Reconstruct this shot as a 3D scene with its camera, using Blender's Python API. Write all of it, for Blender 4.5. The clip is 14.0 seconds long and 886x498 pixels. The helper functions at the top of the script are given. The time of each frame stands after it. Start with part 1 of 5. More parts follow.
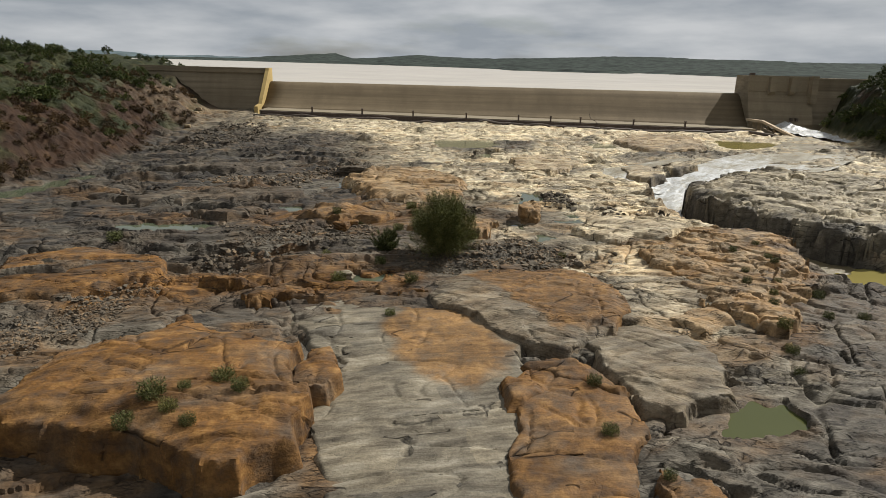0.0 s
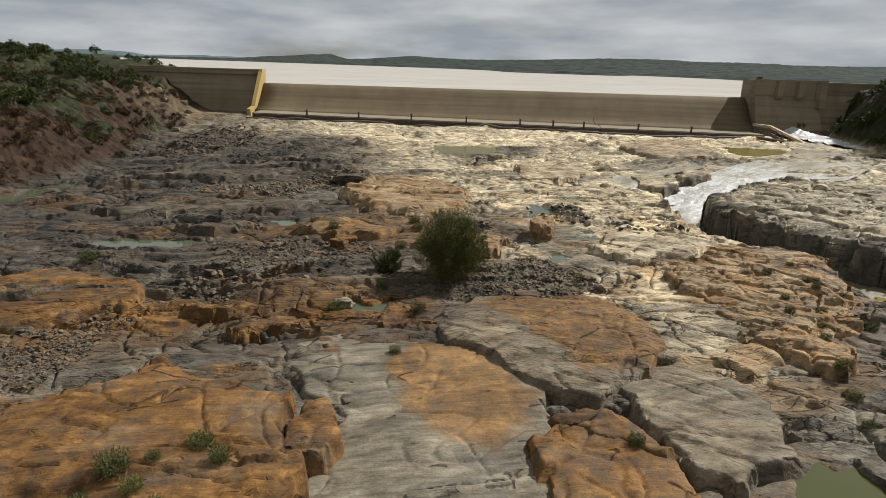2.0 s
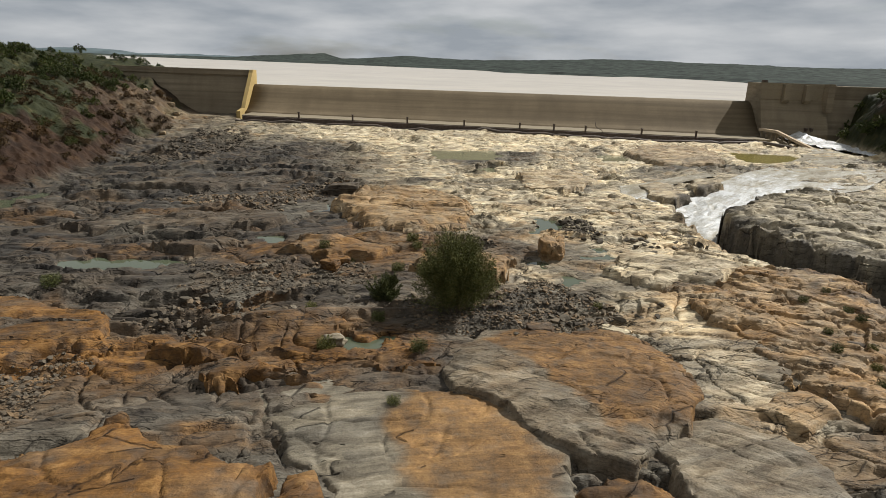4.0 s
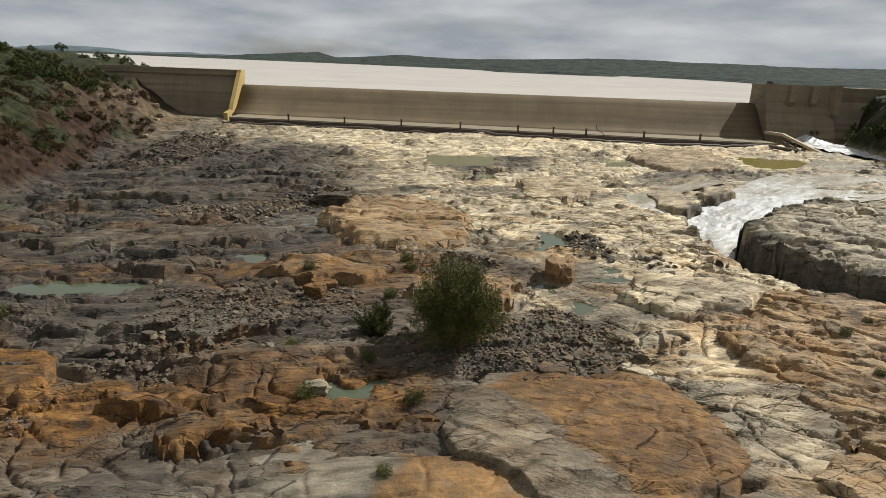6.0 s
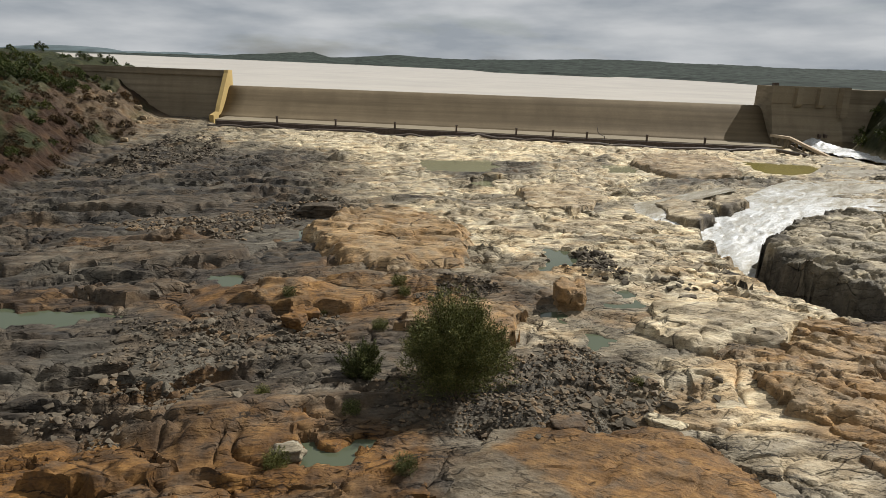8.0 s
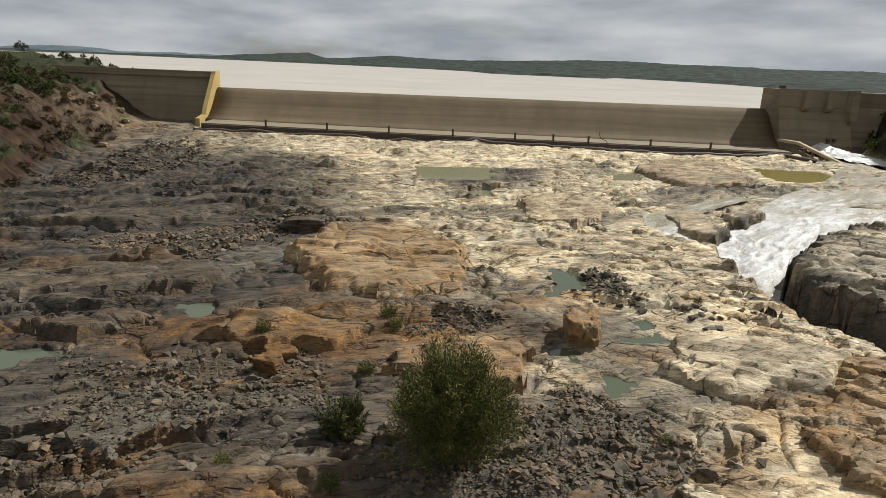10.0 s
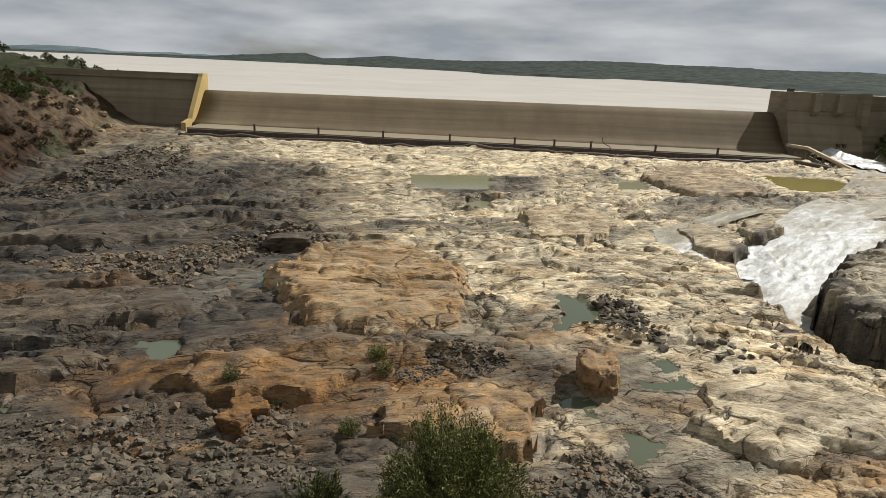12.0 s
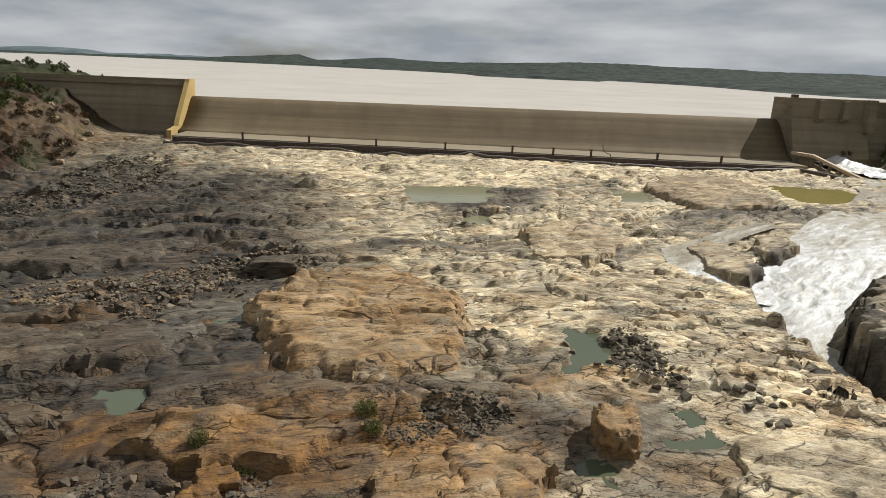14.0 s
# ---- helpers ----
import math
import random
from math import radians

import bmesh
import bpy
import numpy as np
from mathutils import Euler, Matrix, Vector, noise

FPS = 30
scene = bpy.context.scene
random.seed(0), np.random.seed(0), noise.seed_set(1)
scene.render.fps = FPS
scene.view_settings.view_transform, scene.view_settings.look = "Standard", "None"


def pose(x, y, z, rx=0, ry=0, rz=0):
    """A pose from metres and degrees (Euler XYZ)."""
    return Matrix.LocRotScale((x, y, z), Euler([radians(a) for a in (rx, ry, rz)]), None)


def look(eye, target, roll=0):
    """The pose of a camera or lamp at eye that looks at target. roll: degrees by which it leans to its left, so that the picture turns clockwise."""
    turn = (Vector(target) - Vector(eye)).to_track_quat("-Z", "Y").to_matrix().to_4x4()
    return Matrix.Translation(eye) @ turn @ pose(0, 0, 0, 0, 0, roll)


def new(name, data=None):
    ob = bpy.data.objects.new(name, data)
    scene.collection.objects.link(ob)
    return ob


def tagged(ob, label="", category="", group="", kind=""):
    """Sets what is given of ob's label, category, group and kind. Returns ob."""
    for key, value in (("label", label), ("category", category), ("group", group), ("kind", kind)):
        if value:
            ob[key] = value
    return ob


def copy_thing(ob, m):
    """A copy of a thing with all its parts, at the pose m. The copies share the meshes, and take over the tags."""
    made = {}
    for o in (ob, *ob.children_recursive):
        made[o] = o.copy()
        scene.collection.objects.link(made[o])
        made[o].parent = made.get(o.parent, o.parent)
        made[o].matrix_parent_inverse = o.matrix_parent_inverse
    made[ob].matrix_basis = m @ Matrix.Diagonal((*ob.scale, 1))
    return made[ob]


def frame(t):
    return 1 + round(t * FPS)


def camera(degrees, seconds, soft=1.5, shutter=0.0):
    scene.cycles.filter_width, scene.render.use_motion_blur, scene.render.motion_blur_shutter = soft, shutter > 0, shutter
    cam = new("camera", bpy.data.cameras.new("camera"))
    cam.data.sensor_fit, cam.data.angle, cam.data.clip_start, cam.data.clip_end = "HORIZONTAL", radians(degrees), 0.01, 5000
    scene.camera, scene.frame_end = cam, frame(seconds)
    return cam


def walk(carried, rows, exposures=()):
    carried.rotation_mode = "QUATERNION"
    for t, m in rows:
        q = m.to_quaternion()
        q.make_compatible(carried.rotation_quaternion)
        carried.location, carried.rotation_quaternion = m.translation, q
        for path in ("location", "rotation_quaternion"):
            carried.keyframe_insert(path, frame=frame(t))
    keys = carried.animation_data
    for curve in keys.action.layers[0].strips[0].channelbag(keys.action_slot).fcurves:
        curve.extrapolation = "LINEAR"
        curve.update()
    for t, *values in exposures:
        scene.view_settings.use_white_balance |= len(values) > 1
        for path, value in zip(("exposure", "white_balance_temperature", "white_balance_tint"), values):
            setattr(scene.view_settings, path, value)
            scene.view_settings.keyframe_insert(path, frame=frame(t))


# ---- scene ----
cam = camera(69.7, 14.0, 0.6)
METRES, EYE, TILT, LEAN, TURN = 33.33, 15.0, 0.9, -0.2, 0.0
ROWS = [
    (0.0, 0.0, 0.0, 0.0, 0.37, -17.08, -1.22),
    (0.5, -0.0087, 0.0351, 0.0001, 0.27, -17.06, -1.3),
    (1.0, -0.0168, 0.0691, 0.0008, 0.15, -17.04, -1.38),
    (1.5, -0.0232, 0.1033, 0.0017, 0.05, -17.0, -1.45),
    (2.0, -0.0291, 0.1383, 0.0034, -0.07, -16.98, -1.51),
    (2.5, -0.0342, 0.1734, 0.005, -0.2, -16.97, -1.58),
    (3.0, -0.0386, 0.209, 0.0066, -0.32, -16.97, -1.65),
    (5.5, -0.0506, 0.3901, 0.0141, -0.91, -17.01, -1.88),
    (6.0, -0.0508, 0.4279, 0.0146, -1.04, -17.04, -1.9),
    (6.5, -0.0507, 0.4656, 0.0146, -1.17, -17.06, -1.92),
    (7.0, -0.0508, 0.5036, 0.014, -1.29, -17.05, -1.94),
    (7.5, -0.0509, 0.5408, 0.0139, -1.4, -17.04, -1.96),
    (8.0, -0.0504, 0.578, 0.0134, -1.49, -17.0, -1.99),
    (10.5, -0.045, 0.763, 0.0166, -1.91, -16.92, -2.12),
    (11.0, -0.0433, 0.7996, 0.0183, -1.97, -16.92, -2.14),
    (11.5, -0.0419, 0.8357, 0.0204, -2.04, -16.91, -2.16),
    (12.0, -0.0404, 0.8715, 0.0227, -2.11, -16.89, -2.15),
    (12.5, -0.0392, 0.9059, 0.0255, -2.17, -16.88, -2.15),
    (13.0, -0.0387, 0.9388, 0.0305, -2.24, -16.87, -2.18),
    (13.5, -0.0387, 0.969, 0.0356, -2.38, -16.82, -2.17),
    (14.0, -0.0401, 0.9935, 0.0412, -2.59, -16.75, -2.18),
]
walk(cam, [(t, pose(0, 0, EYE, TILT, LEAN, TURN) @ pose(METRES * x, METRES * y, METRES * z, 90 + pitch, roll, yaw)) for t, x, y, z, yaw, pitch, roll in ROWS])
scene.view_settings.exposure = 0.25

# ---- world and sun ----
SUN_DIR = Vector((0.74, 0.42, 0.80)).normalized()
world = bpy.data.worlds.new("world")
scene.world = world
world.use_nodes = True
wn, wl = world.node_tree.nodes, world.node_tree.links
wn.clear()
w_out = wn.new("ShaderNodeOutputWorld")
w_bg = wn.new("ShaderNodeBackground")
w_sky = wn.new("ShaderNodeTexSky")
w_sky.sky_type = 'NISHITA'
w_sky.sun_disc = False
w_sky.sun_elevation = math.asin(SUN_DIR.z)
w_sky.sun_rotation = math.atan2(SUN_DIR.x, SUN_DIR.y)
w_sky.dust_density = 1.0
w_geo = wn.new("ShaderNodeTexCoord")
w_map = wn.new("ShaderNodeMapping")
w_map.inputs["Scale"].default_value = (1.0, 1.0, 4.5)
w_noise = wn.new("ShaderNodeTexNoise")
w_noise.inputs["Scale"].default_value = 2.3
w_noise.inputs["Detail"].default_value = 7.0
w_noise.inputs["Roughness"].default_value = 0.52
w_ramp = wn.new("ShaderNodeValToRGB")
w_ramp.color_ramp.elements[0].position = 0.26
w_ramp.color_ramp.elements[1].position = 0.43
w_noise2 = wn.new("ShaderNodeTexNoise")
w_noise2.inputs["Scale"].default_value = 4.2
w_noise2.inputs["Detail"].default_value = 8.0
w_cloud = wn.new("ShaderNodeValToRGB")
w_cloud.color_ramp.elements[0].position = 0.38
w_cloud.color_ramp.elements[0].color = (6.0, 6.6, 7.3, 1)
w_cloud.color_ramp.elements[1].position = 0.64
w_cloud.color_ramp.elements[1].color = (10.6, 10.9, 11.2, 1)
w_mix = wn.new("ShaderNodeMix")
w_mix.data_type = 'RGBA'
wl.new(w_geo.outputs["Generated"], w_map.inputs["Vector"])
wl.new(w_map.outputs["Vector"], w_noise.inputs["Vector"])
wl.new(w_map.outputs["Vector"], w_noise2.inputs["Vector"])
wl.new(w_noise.outputs["Fac"], w_ramp.inputs["Fac"])
wl.new(w_noise2.outputs["Fac"], w_cloud.inputs["Fac"])
wl.new(w_ramp.outputs["Color"], w_mix.inputs["Factor"])
wl.new(w_sky.outputs["Color"], w_mix.inputs["A"])
wl.new(w_cloud.outputs["Color"], w_mix.inputs["B"])
wl.new(w_mix.outputs["Result"], w_bg.inputs["Color"])
w_bg.inputs["Strength"].default_value = 0.044
wl.new(w_bg.outputs["Background"], w_out.inputs["Surface"])

sun_data = bpy.data.lights.new("sun", 'SUN')
sun_data.energy = 5.0
sun_data.angle = radians(0.6)
sun_data.color = (1.0, 0.984, 0.95)
sun = new("sun", sun_data)
sun.matrix_world = look(SUN_DIR * 300, (0, 0, 0))


# ---- materials ----
def material(name):
    m = bpy.data.materials.new(name)
    m.use_nodes = True
    return m, m.node_tree.nodes, m.node_tree.links, m.node_tree.nodes["Principled BSDF"]


def mixer(nt, links, fac, a, b, blend='MIX'):
    n = nt.new("ShaderNodeMix")
    n.data_type = 'RGBA'
    n.blend_type = blend
    for socket, value in (("Factor", fac), ("A", a), ("B", b)):
        if isinstance(value, bpy.types.NodeSocket):
            links.new(value, n.inputs[socket])
        else:
            n.inputs[socket].default_value = value
    return n.outputs["Result"]


def tex_noise(nt, links, scale, detail=6.0, rough=0.55, stretch=None, turn=0.0):
    n = nt.new("ShaderNodeTexNoise")
    n.inputs["Scale"].default_value = scale
    n.inputs["Detail"].default_value = detail
    n.inputs["Roughness"].default_value = rough
    pos = nt.new("ShaderNodeNewGeometry").outputs["Position"]
    if stretch:
        mp = nt.new("ShaderNodeMapping")
        mp.vector_type = 'TEXTURE'
        mp.inputs["Scale"].default_value = [1 / v for v in stretch]
        mp.inputs["Rotation"].default_value = (0, 0, turn)
        links.new(pos, mp.inputs["Vector"])
        pos = mp.outputs["Vector"]
    links.new(pos, n.inputs["Vector"])
    return n.outputs["Fac"]


def ramp(nt, links, fac, stops):
    n = nt.new("ShaderNodeValToRGB")
    el = n.color_ramp.elements
    while len(el) < len(stops):
        el.new(0.5)
    for e, (p, c) in zip(el, stops):
        e.position = p
        e.color = (*c, 1) if len(c) == 3 else c
    links.new(fac, n.inputs["Fac"])
    return n.outputs["Color"]


def bumped(nt, links, bsdf, heights):
    """heights: (socket, strength, distance), chained."""
    last = None
    for socket, strength, distance in heights:
        b = nt.new("ShaderNodeBump")
        b.inputs["Strength"].default_value = strength
        b.inputs["Distance"].default_value = distance
        links.new(socket, b.inputs["Height"])
        if last:
            links.new(last, b.inputs["Normal"])
        last = b.outputs["Normal"]
    links.new(last, bsdf.inputs["Normal"])


def attr(nt, name):
    n = nt.new("ShaderNodeAttribute")
    n.attribute_name = name
    return n.outputs["Fac"]


def times(nt, links, a, b, op='MULTIPLY'):
    n = nt.new("ShaderNodeMath")
    n.operation = op
    for i, v in enumerate((a, b)):
        if isinstance(v, bpy.types.NodeSocket):
            links.new(v, n.inputs[i])
        else:
            n.inputs[i].default_value = v
    return n.outputs[0]


def joints(nt, links, scale, stretch, turn, bend):
    """Crooked joints: the distance to the nearest one, and a shade for each block between them."""
    pos = nt.new("ShaderNodeNewGeometry").outputs["Position"]
    wob = nt.new("ShaderNodeTexNoise")
    wob.inputs["Scale"].default_value = scale * 1.1
    wob.inputs["Detail"].default_value = 5.0
    links.new(pos, wob.inputs["Vector"])
    off = nt.new("ShaderNodeVectorMath")
    off.operation = 'MULTIPLY_ADD'
    links.new(wob.outputs["Color"], off.inputs[0])
    off.inputs[1].default_value = (bend * 2 / scale,) * 3
    links.new(pos, off.inputs[2])
    mp = nt.new("ShaderNodeMapping")
    mp.vector_type = 'TEXTURE'
    mp.inputs["Scale"].default_value = [1 / v for v in stretch]
    mp.inputs["Rotation"].default_value = (0, 0, turn)
    links.new(off.outputs[0], mp.inputs["Vector"])
    outs = []
    for feature in ('DISTANCE_TO_EDGE', 'F1'):
        v = nt.new("ShaderNodeTexVoronoi")
        v.feature = feature
        v.inputs["Scale"].default_value = scale
        links.new(mp.outputs["Vector"], v.inputs["Vector"])
        outs.append(v)
    shade = nt.new("ShaderNodeSeparateColor")
    links.new(outs[1].outputs["Color"], shade.inputs["Color"])
    return outs[0].outputs["Distance"], shade.outputs["Red"]


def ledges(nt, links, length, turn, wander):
    """Thin beds that crop out along a strike: a saw-tooth height with a sharp drop at each bed's foot, and the line of
    that foot, where shade is painted.
    """
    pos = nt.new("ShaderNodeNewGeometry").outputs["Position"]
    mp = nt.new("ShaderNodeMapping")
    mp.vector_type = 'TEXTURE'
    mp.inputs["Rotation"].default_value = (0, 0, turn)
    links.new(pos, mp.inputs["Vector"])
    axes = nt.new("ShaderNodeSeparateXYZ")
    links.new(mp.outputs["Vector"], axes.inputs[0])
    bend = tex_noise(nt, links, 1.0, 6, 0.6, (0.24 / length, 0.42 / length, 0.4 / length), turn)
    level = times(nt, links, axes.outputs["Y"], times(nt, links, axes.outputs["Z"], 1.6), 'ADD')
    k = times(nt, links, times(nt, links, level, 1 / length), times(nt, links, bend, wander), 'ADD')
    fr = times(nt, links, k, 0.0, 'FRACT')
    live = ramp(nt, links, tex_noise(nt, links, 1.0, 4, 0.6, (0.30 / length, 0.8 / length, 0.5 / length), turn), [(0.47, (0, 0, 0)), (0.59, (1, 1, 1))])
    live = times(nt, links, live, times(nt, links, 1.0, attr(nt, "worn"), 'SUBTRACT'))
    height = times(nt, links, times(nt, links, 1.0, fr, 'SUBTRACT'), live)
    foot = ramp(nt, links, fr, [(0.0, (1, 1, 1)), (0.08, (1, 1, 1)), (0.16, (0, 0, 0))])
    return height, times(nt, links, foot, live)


def rock_material():
    m, nt, ln, bsdf = material("bedrock")
    big = tex_noise(nt, ln, 0.22, 5)
    mid = tex_noise(nt, ln, 1.3, 8, 0.6)
    fine = tex_noise(nt, ln, 9.0, 8, 0.65)
    streak = tex_noise(nt, ln, 0.9, 9, 0.62, (0.5, 1.7, 1.5), 0.25)
    lamina = tex_noise(nt, ln, 1.0, 6, 0.6, (0.35, 5.5, 3.0), 0.12)
    lamina_e = tex_noise(nt, ln, 1.0, 6, 0.6, (0.35, 5.5, 3.0), -0.6)
    east = attr(nt, "east")
    lines = mixer(nt, ln, east, lamina, lamina_e)
    # joints that part the rock into flat-lying plates, and their finer splitting
    edge_a, cell_a = joints(nt, ln, 0.40, (0.55, 1.3, 1.0), 0.28, 0.16)
    edge_b, cell_b = joints(nt, ln, 1.2, (0.42, 1.5, 1.0), 0.2, 0.2)
    edge_c, cell_c = joints(nt, ln, 3.2, (0.42, 1.5, 1.2), -0.22, 0.25)
    where_a = ramp(nt, ln, tex_noise(nt, ln, 0.35, 3), [(0.43, (0.0, 0.0, 0.0)), (0.58, (0.4, 0.4, 0.4))])
    where_b = ramp(nt, ln, tex_noise(nt, ln, 0.6, 3), [(0.44, (0.0, 0.0, 0.0)), (0.60, (0.4, 0.4, 0.4))])
    where_c = ramp(nt, ln, tex_noise(nt, ln, 0.8, 4), [(0.45, (0.0, 0.0, 0.0)), (0.60, (0.4, 0.4, 0.4))])
    gap = times(nt, ln, edge_a, where_a, 'ADD')
    gap_b = times(nt, ln, edge_b, where_b, 'ADD')
    gap_b = times(nt, ln, gap_b, times(nt, ln, attr(nt, "worn"), 0.05), 'ADD')
    gap_c = times(nt, ln, times(nt, ln, edge_c, where_c, 'ADD'), times(nt, ln, attr(nt, "worn"), 0.3), 'ADD')
    seam = ramp(nt, ln, gap, [(0.0, (0, 0, 0)), (0.035, (1, 1, 1))])
    seam_b = ramp(nt, ln, gap_b, [(0.0, (0, 0, 0)), (0.06, (1, 1, 1))])
    seam_c = ramp(nt, ln, gap_c, [(0.0, (0, 0, 0)), (0.10, (1, 1, 1))])
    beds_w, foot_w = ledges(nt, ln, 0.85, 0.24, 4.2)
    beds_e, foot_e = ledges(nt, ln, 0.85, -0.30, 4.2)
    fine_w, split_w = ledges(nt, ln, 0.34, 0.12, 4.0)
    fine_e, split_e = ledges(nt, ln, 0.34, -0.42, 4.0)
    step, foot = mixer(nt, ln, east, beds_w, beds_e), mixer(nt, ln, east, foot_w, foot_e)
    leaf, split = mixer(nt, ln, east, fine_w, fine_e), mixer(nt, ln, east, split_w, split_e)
    grey = ramp(nt, ln, streak, [(0.30, (0.048, 0.041, 0.031)), (0.5, (0.104, 0.091, 0.069)), (0.72, (0.19, 0.170, 0.133))])
    warm = ramp(nt, ln, mid, [(0.28, (0.062, 0.027, 0.008)), (0.5, (0.140, 0.066, 0.017)), (0.74, (0.26, 0.145, 0.052))])
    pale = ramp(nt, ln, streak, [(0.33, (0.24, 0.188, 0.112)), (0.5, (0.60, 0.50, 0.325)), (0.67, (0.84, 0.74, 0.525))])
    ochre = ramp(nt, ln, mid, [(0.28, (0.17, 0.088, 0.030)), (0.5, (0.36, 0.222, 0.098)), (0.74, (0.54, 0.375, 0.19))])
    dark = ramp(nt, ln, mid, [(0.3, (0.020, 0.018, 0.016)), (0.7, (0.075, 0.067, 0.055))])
    blot = ramp(nt, ln, mid, [(0.36, (0, 0, 0)), (0.60, (1, 1, 1))])
    warm_f = times(nt, ln, attr(nt, "warm"), times(nt, ln, times(nt, ln, blot, 0.3), 0.75, 'ADD'))
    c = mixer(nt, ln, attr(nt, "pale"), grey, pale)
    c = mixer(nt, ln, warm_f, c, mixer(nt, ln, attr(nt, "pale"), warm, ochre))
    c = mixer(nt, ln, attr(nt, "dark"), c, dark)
    c = mixer(nt, ln, 0.7, c, ramp(nt, ln, fine, [(0.28, (0.60, 0.60, 0.60)), (0.5, (1.0, 1.0, 1.0)), (0.75, (1.3, 1.3, 1.3))]), 'MULTIPLY')
    c = mixer(nt, ln, 0.6, c, ramp(nt, ln, big, [(0.3, (0.66, 0.66, 0.68)), (0.7, (1.25, 1.22, 1.18))]), 'MULTIPLY')
    c = mixer(nt, ln, 0.5, c, ramp(nt, ln, lines, [(0.34, (0.62, 0.61, 0.60)), (0.46, (1.0, 1.0, 1.0)), (0.7, (1.2, 1.2, 1.2))]), 'MULTIPLY')
    c = mixer(nt, ln, 0.5, c, ramp(nt, ln, cell_a, [(0.1, (0.66, 0.67, 0.70)), (0.9, (1.25, 1.23, 1.18))]), 'MULTIPLY')
    c = mixer(nt, ln, 0.4, c, ramp(nt, ln, cell_b, [(0.1, (0.70, 0.70, 0.72)), (0.9, (1.24, 1.23, 1.2))]), 'MULTIPLY')
    c = mixer(nt, ln, 0.7, c, ramp(nt, ln, gap_c, [(0.0, (0.15, 0.14, 0.12)), (0.09, (1, 1, 1))]), 'MULTIPLY')
    c = mixer(nt, ln, 0.75, c, ramp(nt, ln, gap, [(0.0, (0.06, 0.055, 0.05)), (0.020, (1, 1, 1))]), 'MULTIPLY')
    c = mixer(nt, ln, 0.75, c, ramp(nt, ln, gap_b, [(0.0, (0.09, 0.08, 0.07)), (0.045, (1, 1, 1))]), 'MULTIPLY')
    # The steps' deep shade, painted as near-black lines along each foot.
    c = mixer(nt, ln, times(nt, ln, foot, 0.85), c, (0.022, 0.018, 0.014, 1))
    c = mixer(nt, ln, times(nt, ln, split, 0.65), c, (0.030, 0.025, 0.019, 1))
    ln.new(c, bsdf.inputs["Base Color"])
    bsdf.inputs["Roughness"].default_value = 0.75
    bsdf.inputs["Specular IOR Level"].default_value = 0.15
    bumped(nt, ln, bsdf, [(step, 0.8, 0.16), (leaf, 0.7, 0.07), (seam, 0.9, 0.12), (seam_b, 0.8, 0.07), (seam_c, 0.6, 0.035), (lines, 0.55, 0.07), (streak, 0.4, 0.10), (mid, 0.6, 0.11), (fine, 0.9, 0.04)])
    return m


def stone_material(name, a, b):
    m, nt, ln, bsdf = material(name)
    isl = nt.new("ShaderNodeNewGeometry").outputs["Random Per Island"]
    obj = nt.new("ShaderNodeObjectInfo").outputs["Random"]
    r = times(nt, ln, times(nt, ln, isl, obj, 'ADD'), 0.5)
    fine = tex_noise(nt, ln, 7.0, 6)
    c = ramp(nt, ln, r, [(0.1, a), (0.7, b), (0.9, (0.18, 0.12, 0.068)), (1.0, (0.23, 0.205, 0.165))])
    c = mixer(nt, ln, 0.6, c, ramp(nt, ln, fine, [(0.3, (0.5, 0.5, 0.5)), (0.7, (1.3, 1.3, 1.3))]), 'MULTIPLY')
    ln.new(c, bsdf.inputs["Base Color"])
    bsdf.inputs["Roughness"].default_value = 0.85
    bsdf.inputs["Specular IOR Level"].default_value = 0.1
    bumped(nt, ln, bsdf, [(fine, 0.5, 0.03)])
    return m


def concrete_material(name, base, dirt, streaky=0.6):
    m, nt, ln, bsdf = material(name)
    vert = tex_noise(nt, ln, 1.0, 6, 0.6, (0.22, 0.12, 0.05))
    band = tex_noise(nt, ln, 1.0, 5, 0.6, (0.03, 0.3, 1.3))
    fine = tex_noise(nt, ln, 5.0, 8, 0.65)
    c = mixer(nt, ln, ramp(nt, ln, vert, [(0.35, (0, 0, 0)), (0.7, (streaky,) * 3)]), (*base, 1), (*dirt, 1))
    c = mixer(nt, ln, ramp(nt, ln, band, [(0.4, (0, 0, 0)), (0.65, (streaky,) * 3)]), c, (*dirt, 1))
    c = mixer(nt, ln, 0.5, c, ramp(nt, ln, fine, [(0.3, (0.7, 0.7, 0.7)), (0.7, (1.2, 1.2, 1.2))]), 'MULTIPLY')
    ln.new(c, bsdf.inputs["Base Color"])
    bsdf.inputs["Roughness"].default_value = 0.85
    bsdf.inputs["Specular IOR Level"].default_value = 0.15
    bumped(nt, ln, bsdf, [(fine, 0.3, 0.03)])
    return m


def water_material(name, colour, rough, ripple, scale, spec=0.5):
    m, nt, ln, bsdf = material(name)
    n1 = tex_noise(nt, ln, scale, 4)
    n2 = tex_noise(nt, ln, scale * 0.06, 4)
    c = mixer(nt, ln, ramp(nt, ln, n2, [(0.35, (0, 0, 0)), (0.7, (1, 1, 1))]), (*colour, 1), (*(v * 0.86 for v in colour), 1))
    ln.new(c, bsdf.inputs["Base Color"])
    bsdf.inputs["Roughness"].default_value = rough
    bsdf.inputs["Specular IOR Level"].default_value = spec
    bsdf.inputs["IOR"].default_value = 1.33
    bumped(nt, ln, bsdf, [(n1, ripple, 0.05)])
    return m


